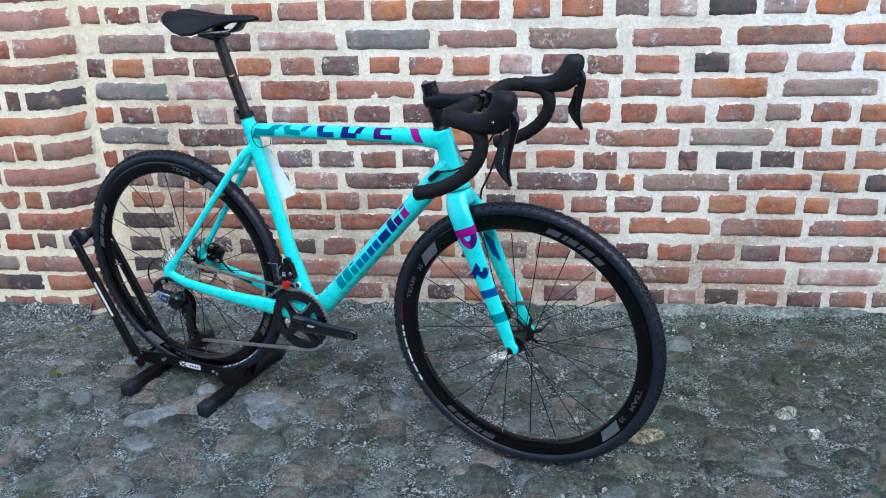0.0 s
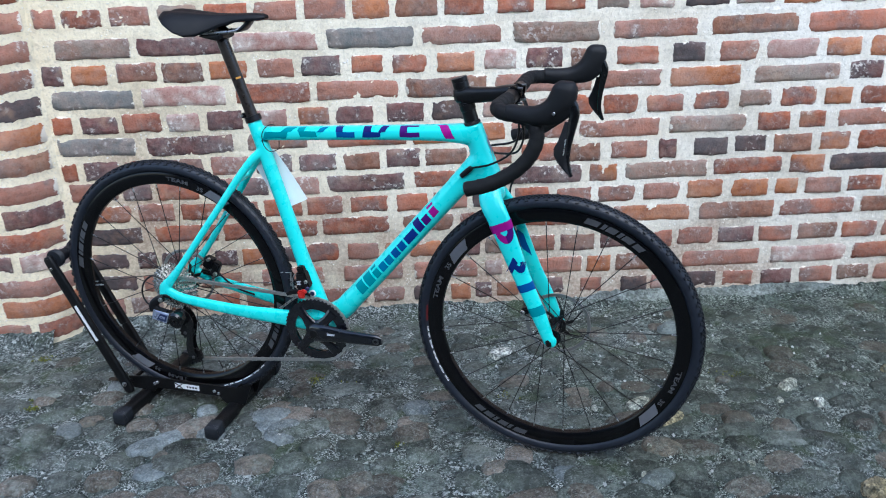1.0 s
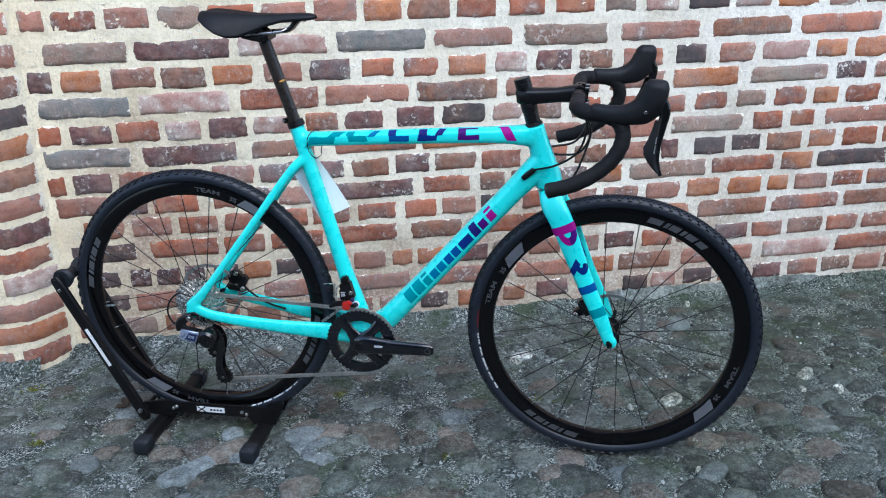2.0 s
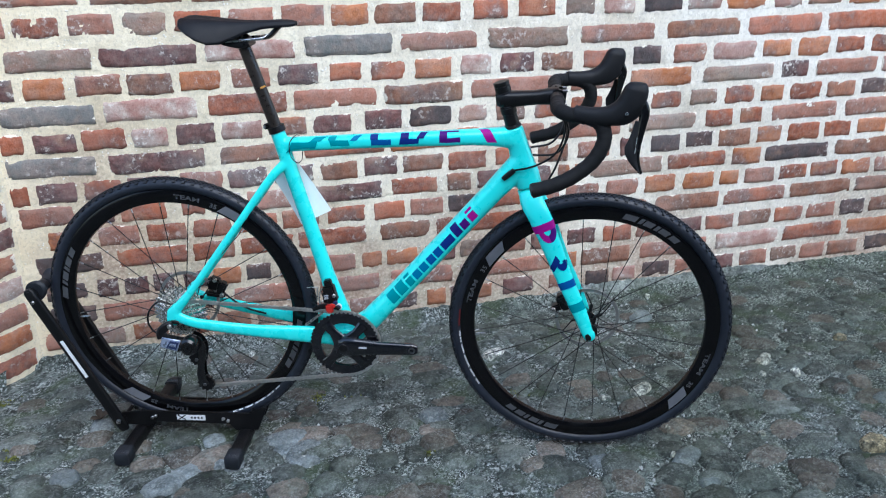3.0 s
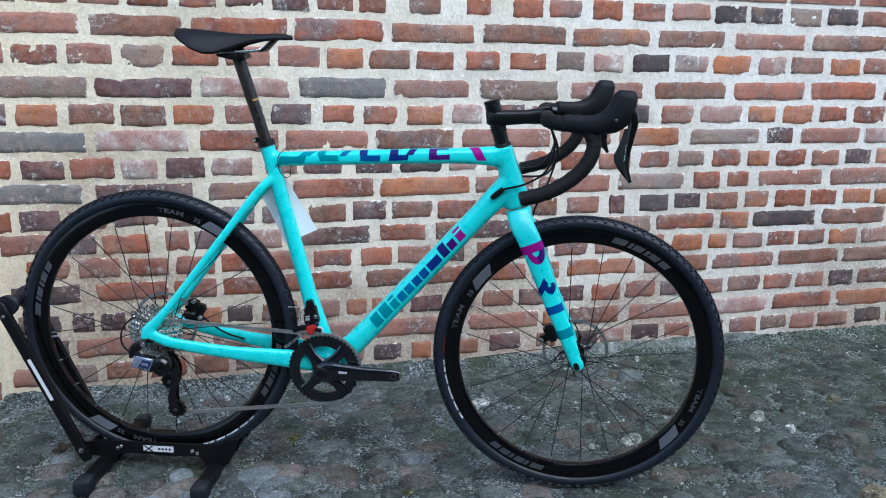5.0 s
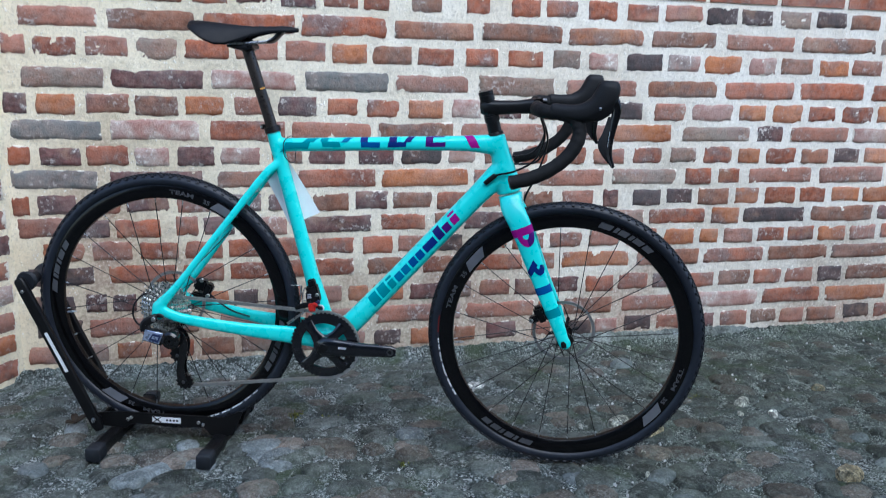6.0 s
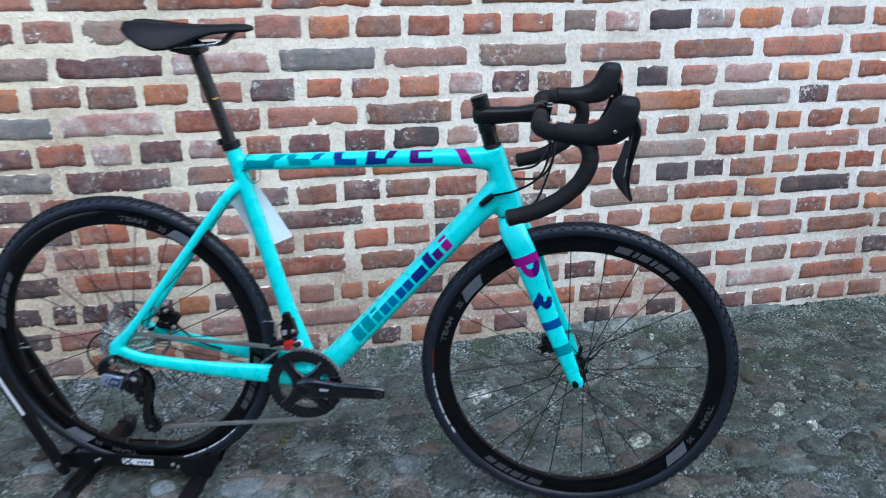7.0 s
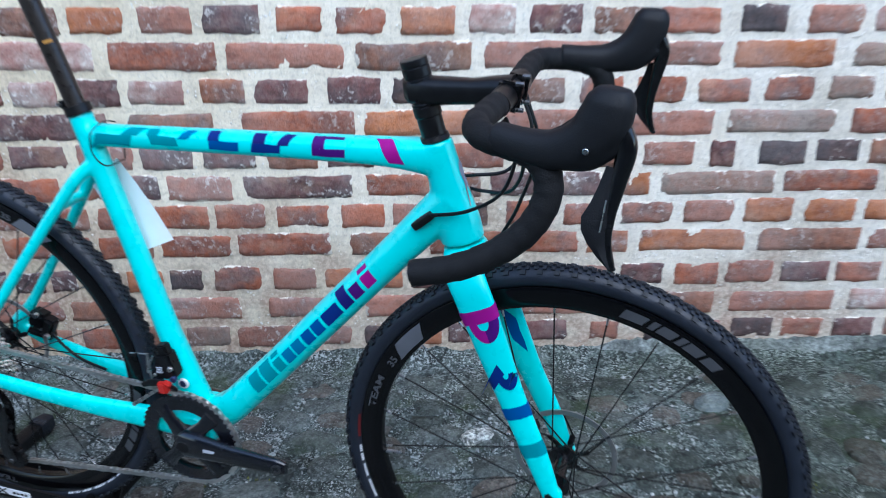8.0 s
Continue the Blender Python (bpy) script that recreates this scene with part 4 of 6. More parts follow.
def fork_patch(mat, *corners):
    decal("print", mat, fork, fork, [tuple(on_blade(s, w) for s, w in corners)], nx=8, nz=8, straight=True)


def fork_band(mat, s0, s1):
    """A band wrapped round the outer side of the near blade."""
    bm = bmesh.new()
    rows = []
    for j in range(6):
        c = BLADE + DOWN * (s0 + (s1 - s0) * j / 5)
        rows.append([bm.verts.new(c + AHEAD * (0.034 * math.sin(radians(a))) - Vector((0, 0.020 * math.cos(radians(a)), 0))) for a in range(-110, 111, 10)])
    for a, b in zip(rows, rows[1:]):
        for k in range(len(a) - 1):
            bm.faces.new((a[k], a[k + 1], b[k + 1], b[k]))
    w = part("print", bm, mat, fork).modifiers.new("lay", "SHRINKWRAP")
    w.target, w.wrap_mode, w.offset = fork, "ABOVE_SURFACE", 0.0008


def fork_bow(mat, s0, w0, r0, r1, stretch, a0, a1, steps=10):
    """A bent stroke round (s0, w0) between the radii r0 and r1, from angle a0 to a1."""
    quads = []
    for i in range(steps):
        p = [radians(a0 + (a1 - a0) * (i + k) / steps) for k in (0, 1)]
        quads.append(tuple(on_blade(s0 + r * stretch * math.sin(t), w0 + r * math.cos(t)) for r, t in ((r0, p[0]), (r1, p[0]), (r1, p[1]), (r0, p[1]))))
    decal("print", mat, fork, fork, quads, nx=3, nz=2, straight=True)


fork_band(INKS[6], -0.006, 0.014)
fork_bow(INKS[6], 0.013, 0.004, 0.0080, 0.0200, 1.60, 180, 92)
fork_bow(INKS[5], 0.013, 0.004, 0.0080, 0.0200, 1.60, 92, 0)
fork_patch(INKS[3], (0.078, 0.001), (0.095, 0.006), (0.117, -0.0175), (0.103, -0.0225))
fork_bow(INKS[3], 0.096, 0.0065, 0.0042, 0.0140, 1.8, 185, 0)
fork_band(INKS[2], 0.148, 0.167)
fork_band(INKS[0], 0.209, 0.231)

decal("print", INKS[2], fork, fork, [((0.905, 0.012, 0.590), (0.940, 0.012, 0.575), (0.962, 0.012, 0.520), (0.930, 0.012, 0.535))], nx=6, nz=6)

# axle end in the near blade, front brake caliper and hose
bm = bmesh.new()
sweep(bm, [(1.014, -0.0615, 0.352), (1.018, -0.0622, 0.344), (1.020, -0.0615, 0.336)], [(0.002, 0.004), (0.0022, 0.007), (0.002, 0.006)], 12)
part("axle_cover", bm, BLACK, fork)
bm = bmesh.new()
box(bm, (0.960, 0.046, 0.386), (0.028, 0.030, 0.044), turned("Y", -24), 0.006)
box(bm, (0.945, 0.040, 0.374), (0.026, 0.024, 0.017), turned("Y", -24), 0.004)
part("brake_caliper", bm, BLACK, fork, "black hydraulic brake caliper")
bm = bmesh.new()
disc(bm, (0.937, 0, 0.371), 0.0058, 0.022, 0.030, 12)
part("caliper_bolt", bm, STEEL, fork)

# ---- drive ----
bm = bmesh.new()
out, inner = [], []
TEETH = 50
for i in range(TEETH * 4):
    a = 2 * math.pi * i / (TEETH * 4)
    rr = 0.0866 if i % 4 in (1, 2) else 0.0836
    out.append((rr * math.cos(a), rr * math.sin(a)))
for v0, v1, r_out, r_in in ((-0.0525, -0.0490, None, 0.0595),):
    n4 = len(out)
    A = [bm.verts.new((x, v0, z)) for x, z in out]
    B = [bm.verts.new((x, v1, z)) for x, z in out]
    C = [bm.verts.new((x * r_in / math.hypot(x, z), v0 - 0.002, z * r_in / math.hypot(x, z))) for x, z in out]
    D = [bm.verts.new((x * r_in / math.hypot(x, z), v1, z * r_in / math.hypot(x, z))) for x, z in out]
    for i in range(n4):
        j = (i + 1) % n4
        bm.faces.new((A[i], A[j], C[j], C[i])), bm.faces.new((B[i], D[i], D[j], B[j])), bm.faces.new((A[i], B[i], B[j], A[j])), bm.faces.new((C[i], C[j], D[j], D[i]))
crankset = part("crankset", bm, CRANK, bike, "black crankset with two chainrings")
bm = bmesh.new()
lathe(bm, [(0.072, -0.0455), (0.072, -0.0430), (0.061, -0.0430), (0.061, -0.0455)], 60)
part("inner_chainring", bm, BLACK, crankset)
for ang in (48, 128, 229, 311):
    bm = bmesh.new()
    a = radians(ang)
    d = Vector((math.cos(a), 0, math.sin(a)))
    sweep(bm, [d * 0.012 + Vector((0, -0.056, 0)), d * 0.045 + Vector((0, -0.054, 0)), d * 0.072 + Vector((0, -0.052, 0))], [(0.0075, 0.020), (0.0065, 0.0112), (0.0045, 0.0150)], 14, power=2.4)
    part("spider_arm", bm, CRANK, crankset)
bm = bmesh.new()
sweep(bm, [(-0.012, -0.062, 0.0), (0.0, -0.063, 0), (0.03, -0.0635, 0.0), (0.09, -0.068, 0.0), (0.150, -0.071, 0.001), (0.172, -0.072, 0.001), (0.184, -0.072, 0.001)],
      [(0.008, 0.018), (0.0115, 0.027), (0.0110, 0.0235), (0.0088, 0.0180), (0.0080, 0.0158), (0.0078, 0.0155), (0.006, 0.010)], 20, side=(0, 1, 0), power=2.4)
arm = part("crank_arm", bm, CRANK, crankset, "glossy black crank arm")
bm = bmesh.new()
lathe(bm, [(0.0045, -0.0806), (0.0085, -0.0806), (0.0085, -0.0785), (0.0045, -0.0785)], 20, (0.170, 0, 0.001))
part("pedal_thread", bm, DARKSTEEL, crankset)
bm = bmesh.new()
disc(bm, (0, 0, 0), 0.011, -0.0745, -0.0725, 20)
bm2 = bmesh.new()
lathe(bm2, [(0.004, -0.050), (0.029, -0.050), (0.0275, -0.058), (0.019, -0.064), (0.004, -0.064)], 32)
part("spider", bm2, CRANK, crankset)
part("crank_cap", bm, BLACK, crankset)
bm = bmesh.new()
box(bm, (0.052, -0.0752, 0.0035), (0.026, 0.0014, 0.0052), turned("Y", 2) @ turned("Z", 4))
part("arm_print", bm, CRANKDECAL, crankset)
bm = bmesh.new()
sweep(bm, [(0.012, 0.058, 0), (-0.03, 0.062, 0.0), (-0.150, 0.070, 0.006), (-0.180, 0.070, 0.007)], [(0.008, 0.018), (0.0095, 0.017), (0.0075, 0.015), (0.006, 0.009)], 14, power=3)
part("crank_arm", bm, CRANK, crankset)
bm = bmesh.new()
sweep(bm, [(0, -0.06, 0), (0, 0.06, 0)], 0.012, 16, side=(1, 0, 0))
part("crank_axle", bm, DARKSTEEL, crankset)
crankset.matrix_local = Matrix.Translation(BB)


def chain_links(path, v_of, parent):
    """Outer and inner plates with rollers, 12.7 mm apart along the path."""
    pts = [Vector((p[0], v_of(i / (len(path) - 1)), p[1])) for i, p in enumerate(path)]
    lens = [0]
    for a, b in zip(pts, pts[1:]):
        lens.append(lens[-1] + (b - a).length)

    def spot(s):
        for i in range(len(lens) - 1):
            if s <= lens[i + 1] or i == len(lens) - 2:
                f = (s - lens[i]) / max(1e-9, lens[i + 1] - lens[i])
                return pts[i].lerp(pts[i + 1], f)

    bm = bmesh.new()
    s, k = 0.0, 0
    while s + 0.0127 < lens[-1]:
        a, b = spot(s), spot(s + 0.0127)
        mid, d = (a + b) / 2, (b - a).normalized()
        y = Vector((0, 1, 0))
        y = (y - d * y.dot(d)).normalized()
        m3 = Matrix((d, y, d.cross(y))).transposed()
        gap = 0.0028 if k % 2 else 0.0017
        for sgn in (-1, 1):
            box(bm, mid + y * gap * sgn, (0.0185, 0.0009, 0.0062), m3)
            box(bm, mid + y * gap * sgn, (0.0125, 0.0010, 0.0078), m3)
        box(bm, a, (0.0052, 0.0054, 0.0052), m3)
        s, k = s + 0.0127, k + 1
    return part("chain", bm, CHAINM, parent, "bare steel chain", smooth=False)


def arc(cx, cz, r, a0, a1, n=14):
    return [(cx + r * math.cos(radians(a0 + (a1 - a0) * i / n)), cz + r * math.sin(radians(a0 + (a1 - a0) * i / n))) for i in range(n + 1)]


GUIDE, TENSION = Vector((0.047, 0, 0.264)), Vector((0.060, 0, 0.192))
upper = [(REAR.x + 0.004, REAR.z + 0.040)] + arc(BB.x, BB.z, 0.0868, 98, -90, 26) + [(TENSION.x + 0.004, TENSION.z - 0.019)]
chain_links(upper, lambda f: -0.046 + (-0.003) * min(1, f * 3) - (0.004 * max(0, f - 0.5)), crankset)
bpy.data.objects["chain"].matrix_local = Matrix.Translation(-BB)

# rear derailleur
bm = bmesh.new()
sweep(bm, spline([(-0.002, -0.078, 0.362), (-0.016, -0.083, 0.358), (-0.029, -0.088, 0.346), (-0.026, -0.090, 0.330)], 4), [(0.007, 0.009), (0.008, 0.011), (0.009, 0.012), (0.009, 0.014)], 14, power=3)
plate(bm, [(-0.027, 0.337), (0.026, 0.328), (0.014, 0.294), (-0.030, 0.306)], -0.098, -0.080)
bmesh.ops.bevel(bm, geom=list(bm.edges), offset=0.0012, segments=1, affect="EDGES")
rd = part("rear_derailleur", bm, BLACK, bike, "black rear derailleur with a silver and blue link")
bm = bmesh.new()
plate(bm, [(-0.024, 0.3360), (0.022, 0.3280), (0.010, 0.2990), (-0.033, 0.3090)], -0.1015, -0.0975)
bmesh.ops.bevel(bm, geom=list(bm.edges), offset=0.0012, segments=1, affect="EDGES")
part("link_plate", bm, LINK, rd, "silver-blue outer link")
bm = bmesh.new()
plate(bm, [(-0.004, 0.3270), (0.0175, 0.3232), (0.0085, 0.3037), (-0.016, 0.3100)], -0.1026, -0.1010)
part("link_print", bm, BLUEINK, rd)
bm = bmesh.new()
plate(bm, [(-0.004, 0.3210), (0.010, 0.3180), (0.0075, 0.3110), (-0.008, 0.3150)], -0.1034, -0.1022)
part("link_print", bm, LINK, rd)
bm = bmesh.new()
lathe(bm, [(0.003, -0.108), (0.017, -0.108), (0.0225, -0.103), (0.0235, -0.090), (0.0215, -0.074), (0.003, -0.074)], 28, (0.040, 0, 0.311), closed=True)
part("pivot_housing", bm, GLOSS, rd, "round black pivot housing")
bm = bmesh.new()
lathe(bm, [(0.009, -0.1092), (0.0135, -0.1092), (0.0135, -0.1075), (0.009, -0.1075)], 24, (0.040, 0, 0.311))
part("pivot_ring", bm, BLACK, rd)
bm = bmesh.new()
sweep(bm, [(-0.030, -0.099, 0.312), (-0.034, -0.099, 0.301)], 0.0018, 8)
part("limit_screw", bm, STEEL, rd)
for v in (-0.060, -0.078):
    bm = bmesh.new()
    sweep(bm, spline([(0.040, v, 0.330), (0.057, v, 0.318), (0.064, v, 0.296), (0.061, v, 0.270), (0.055, v, 0.242), (0.053, v, 0.216), (0.060, v, 0.190)], 4), [(0.0016, 0.008), (0.0016, 0.010), (0.0016, 0.011), (0.0016, 0.0095), (0.0016, 0.0085), (0.0016, 0.011), (0.0016, 0.013)], 10, power=4)
    part("cage_plate", bm, GLOSS, rd)
for c in (GUIDE, TENSION):
    bm = bmesh.new()
    out = []
    for i in range(44):
        a = 2 * math.pi * i / 44
        rr = 0.0225 if i % 4 in (1, 2) else 0.0190
        out.append((c.x + rr * math.cos(a), c.z + rr * math.sin(a)))
    plate(bm, out, -0.072, -0.064)
    jockey = part("jockey_wheel", bm, BLACK, rd, smooth=False)
    bm = bmesh.new()
    disc(bm, (c.x, 0, c.z), 0.0045, -0.0815, -0.079, 14)
    part("jockey_bolt", bm, DARKSTEEL, jockey)
bm = bmesh.new()
sweep(bm, spline([(-0.030, -0.088, 0.338), (-0.050, -0.087, 0.348), (-0.060, -0.085, 0.372), (-0.052, -0.083, 0.402), (-0.026, -0.079, 0.424), (0.000, -0.072, 0.412)], 6), 0.0024, 8)
part("gear_cable", bm, BLACK, rd)
bm = bmesh.new()
disc(bm, (-0.006, 0, 0.360), 0.0058, -0.0915, -0.084, 14)
part("derailleur_bolt", bm, STEEL, rd)

# front derailleur
bm = bmesh.new()
box(bm, (0.388, -0.032, 0.433), (0.028, 0.026, 0.046), turned("Y", -14), 0.004)
box(bm, (0.378, -0.040, 0.425), (0.014, 0.014, 0.030), turned("Y", -6), 0.003)
box(bm, (0.384, -0.032, 0.459), (0.018, 0.018, 0.022), turned("Y", -14), 0.003)
sweep(bm, spline([(0.346, -0.052, 0.396), (0.366, -0.053, 0.406), (0.390, -0.053, 0.408), (0.412, -0.052, 0.400)], 5), [(0.001, 0.004), (0.001, 0.007), (0.001, 0.007), (0.001, 0.004)], 8, power=4)
fd = part("front_derailleur", bm, BLACK, bike, "black front derailleur with a red plastic spacer")
bm = bmesh.new()
box(bm, (0.389, -0.056, 0.4030), (0.017, 0.012, 0.021), turned("Y", -8), 0.003)
box(bm, (0.396, -0.054, 0.4100), (0.014, 0.010, 0.008), turned("Y", 20), 0.002)
part("red_spacer", bm, RED, fd, "red plastic transport spacer")
bm = bmesh.new()
disc(bm, (0.399, 0, 0.433), 0.0048, -0.0485, -0.044, 14)
part("derailleur_bolt", bm, STEEL, fd)
bm = bmesh.new()
disc(bm, (0.370, 0, 0.418), 0.0028, -0.0495, -0.046, 12)
part("derailleur_bolt", bm, STEEL, fd)
bm = bmesh.new()
sweep(bm, [(0.336, -0.054, 0.4575), (0.360, -0.048, 0.4560)], 0.0013, 8)
part("cable_end", bm, STEEL, fd)
bm = bmesh.new()
for k in range(3):
    box(bm, (0.3805, -0.0478, 0.4335 - 0.0042 * k), (0.011 - 0.002 * (k % 2), 0.0012, 0.0024), turned("Y", -8))
part("maker_print", bm, CRANKDECAL, fd)
bm = bmesh.new()
sweep(bm, spline([(0.3655, -0.0490, 0.398), (0.3640, -0.0490, 0.418), (0.3650, -0.0480, 0.440), (0.3710, -0.0465, 0.452)], 4), [(0.001, 0.0016)] * 13, 8, power=4)
part("return_spring", bm, STEEL, fd)
bm = bmesh.new()
disc(bm, (0.4015, 0, 0.4135), 0.0056, -0.0470, -0.041, 14)
part("pivot_bolt", bm, BLUEINK, fd)
bm = bmesh.new()
sweep(bm, [(0.326, -0.058, 0.357), (0.376, -0.057, 0.396)], [(0.001, 0.0035), (0.001, 0.0028)], 8, power=4)
part("chain_catcher", bm, STEEL, fd)
bm = bmesh.new()
sweep(bm, [(0.357, -0.046, 0.418), (0.360, -0.044, 0.455)], [(0.001, 0.0022), (0.001, 0.0022)], 8, power=4)
part("link_strip", bm, STEEL, fd)

# rear brake caliper on the far chain stay
bm = bmesh.new()
box(bm, (0.068, 0.050, 0.416), (0.034, 0.028, 0.034), turned("Y", 20), 0.006)
box(bm, (0.086, 0.050, 0.404), (0.022, 0.024, 0.036), turned("Y", 30), 0.005)
box(bm, (0.070, 0.046, 0.388), (0.050, 0.020, 0.014), turned("Y", 8), 0.004)
rc = part("brake_caliper", bm, BLACK, bike, "black rear brake caliper")
bm = bmesh.new()
disc(bm, (0.076, 0, 0.433), 0.0055, 0.028, 0.036, 12)
part("caliper_bolt", bm, STEEL, rc)
bm = bmesh.new()
disc(bm, (0.090, 0, 0.391), 0.0055, 0.028, 0.036, 12)
part("caliper_bolt", bm, STEEL, rc)
bm = bmesh.new()
sweep(bm, spline([(0.092, 0.044, 0.392), (0.120, 0.038, 0.372), (0.155, 0.036, 0.352), (0.200, 0.038, 0.338)], 6), 0.0026, 8)
part("brake_hose", bm, BLACK, rc)

# ---- cockpit ----
bm = bmesh.new()
top = HEAD_TOP + STEER_AXIS * 0.002
sweep(bm, [top, top + STEER_AXIS * 0.006, top + STEER_AXIS * 0.0065, top + STEER_AXIS * 0.030], [0.0200, 0.0185, 0.0165, 0.0165], 28)
sweep(bm, [top + STEER_AXIS * 0.030, top + STEER_AXIS * 0.100], 0.0160, 28)
stem = part("stem", bm, BLACK, bike, "black stem on a stack of spacers")
for z0, z1 in ((0.032, 0.046), (0.0465, 0.050), (0.078, 0.0815), (0.082, 0.096), (0.0965, 0.106)):
    bm = bmesh.new()
    sweep(bm, [top + STEER_AXIS * z0, top + STEER_AXIS * (z0 + 0.001), top + STEER_AXIS * (z1 - 0.001), top + STEER_AXIS * z1], [0.0172, 0.0180, 0.0180, 0.0170], 28)
    part("spacer", bm, BLACK, stem)
bm = bmesh.new()
sc = top + STEER_AXIS * 0.066
clampz = Vector((0.922, 0, 0.914))
sweep(bm, [sc + Vector((-0.021, 0, -0.001)), sc + Vector((-0.012, 0, 0)), sc + Vector((0.018, 0, 0.0005)), sc.lerp(clampz, 0.6), clampz - Vector((0.018, 0, 0)), clampz + Vector((0.004, 0, 0))],
      [(0.010, 0.014), (0.018, 0.0185), (0.0195, 0.0175), (0.0165, 0.0155), (0.019, 0.018), (0.021, 0.021)], 20, power=3)
part("stem_body", bm, BLACK, stem)
bm = bmesh.new()
for s in (-1, 1):
    box(bm, clampz + Vector((0.004, s * 0.018, 0)), (0.030, 0.010, 0.038), turned("Y", 8), 0.004)
part("stem_faceplate", bm, GLOSS, stem)
for s in (-1, 1):
    for z in (-0.016, 0.016):
        bm = bmesh.new()
        sweep(bm, [clampz + Vector((0.012, s * 0.018, z)), clampz + Vector((0.022, s * 0.018, z))], 0.003, 10)
        part("stem_bolt", bm, DARKSTEEL, stem)

bm = bmesh.new()
sweep(bm, [(0.922, -0.060, 0.914), (0.922, 0.060, 0.914)], 0.0155, 20, side=(1, 0, 0))
handlebar = part("handlebar", bm, BLACK, bike, "black drop handlebar wrapped in cork tape")


def tape_radius(n, base=0.0151):
    return [base * (0.975 + 0.075 * ((i * 0.19) % 1.0)) for i in range(n)]


for s in (-0.91, 0.91):
    path = spline([(0.922, s * 0.050, 0.914), (0.920, s * 0.110, 0.916), (0.922, s * 0.165, 0.918), (0.940, s * 0.196, 0.916), (0.974, s * 0.208, 0.913), (1.000, s * 0.213, 0.904), (1.012, s * 0.217, 0.882),
                   (1.009, s * 0.221, 0.856), (0.991, s * 0.224, 0.825), (0.957, s * 0.227, 0.796), (0.916, s * 0.230, 0.775), (0.873, s * 0.232, 0.763)], 9)
    bm = bmesh.new()
    sweep(bm, path, tape_radius(len(path)), 18, side=(1, 0, 0))
    part("bar_tape", bm, TAPE, handlebar, "matt black bar tape")
    bm = bmesh.new()
    e, f = path[-1], path[-2]
    d = (e - f).normalized()
    sweep(bm, [e - d * 0.002, e + d * 0.003, e + d * 0.006], [0.0155, 0.0155, 0.009], 18)
    part("bar_plug", bm, BLACK, handlebar)
    # hood: saddle behind, tall bulb in front
    bm = bmesh.new()
    sweep(bm, spline([(0.950, s * 0.201, 0.920), (0.982, s * 0.210, 0.917), (1.016, s * 0.219, 0.918), (1.045, s * 0.224, 0.932), (1.062, s * 0.227, 0.954), (1.068, s * 0.228, 0.975), (1.069, s * 0.228, 0.987)], 5),
          [(0.0160, 0.0160), (0.0175, 0.0170), (0.0190, 0.0200), (0.0205, 0.0235), (0.0205, 0.0265), (0.0188, 0.0240), (0.0110, 0.0160)], 20, power=2.5)
    sweep(bm, spline([(1.020, s * 0.219, 0.912), (1.049, s * 0.224, 0.920), (1.076, s * 0.227, 0.940)], 4), [(0.014, 0.014), (0.0165, 0.018), (0.013, 0.016)], 16, power=2.4)
    hood = fused(part("brake_hood", bm, HOOD, handlebar, "black rubber brake hood"), 0.0026, 9)
    bm = bmesh.new()
    disc(bm, (1.050, s * 0.2495, 0.929), 0.0032, -0.0012, 0.0012, 12)
    part("hood_bolt", bm, STEEL, handlebar)
    # lever: a slim blade in front, the broad shift paddle flush behind it
    bm = bmesh.new()
    sweep(bm, spline([(1.076, s * 0.227, 0.952), (1.086, s * 0.230, 0.930), (1.082, s * 0.234, 0.898), (1.0775, s * 0.239, 0.866), (1.0765, s * 0.243, 0.838), (1.083, s * 0.247, 0.814), (1.087, s * 0.248, 0.808)], 6),
          [(0.011, 0.0115), (0.0095, 0.0105), (0.0075, 0.0085), (0.006, 0.0062), (0.005, 0.0055), (0.004, 0.0045), (0.0025, 0.003)], 14, power=2.6)
    lever = part("brake_lever", bm, GLOSS, handlebar, "glossy black brake lever")
    bm = bmesh.new()
    rows = []
    for h, front, back, out in ((0.912, 1.084, 1.069, 0.236), (0.893, 1.081, 1.064, 0.239), (0.876, 1.078, 1.058, 0.243), (0.861, 1.076, 1.0505, 0.246), (0.848, 1.075, 1.0515, 0.248), (0.835, 1.076, 1.0585, 0.249), (0.822, 1.080, 1.069, 0.250), (0.811, 1.085, 1.080, 0.250)):
        rows.append([bm.verts.new((u, s * (o - d), h)) for u, o, d in ((front, out - 0.003, 0.003), (front, out, 0.0), ((front + back) / 2, out + 0.003, 0.0), (back, out, 0.0), (back, out, 0.003), ((front + back) / 2, out + 0.003, 0.0035))])
    for p, q in zip(rows, rows[1:]):
        for k in range(6):
            bm.faces.new((p[k], p[(k + 1) % 6], q[(k + 1) % 6], q[k]))
    bm.faces.new(rows[0]), bm.faces.new(rows[-1][::-1])
    part("shift_paddle", bm, HOOD, handlebar, "flat black shift paddle")
    bm = bmesh.new()
    sweep(bm, [(1.0735, s * 0.2480, 0.882), (1.0705, s * 0.2535, 0.850)], 0.0009, 8)
    part("lever_pin", bm, STEEL, handlebar)

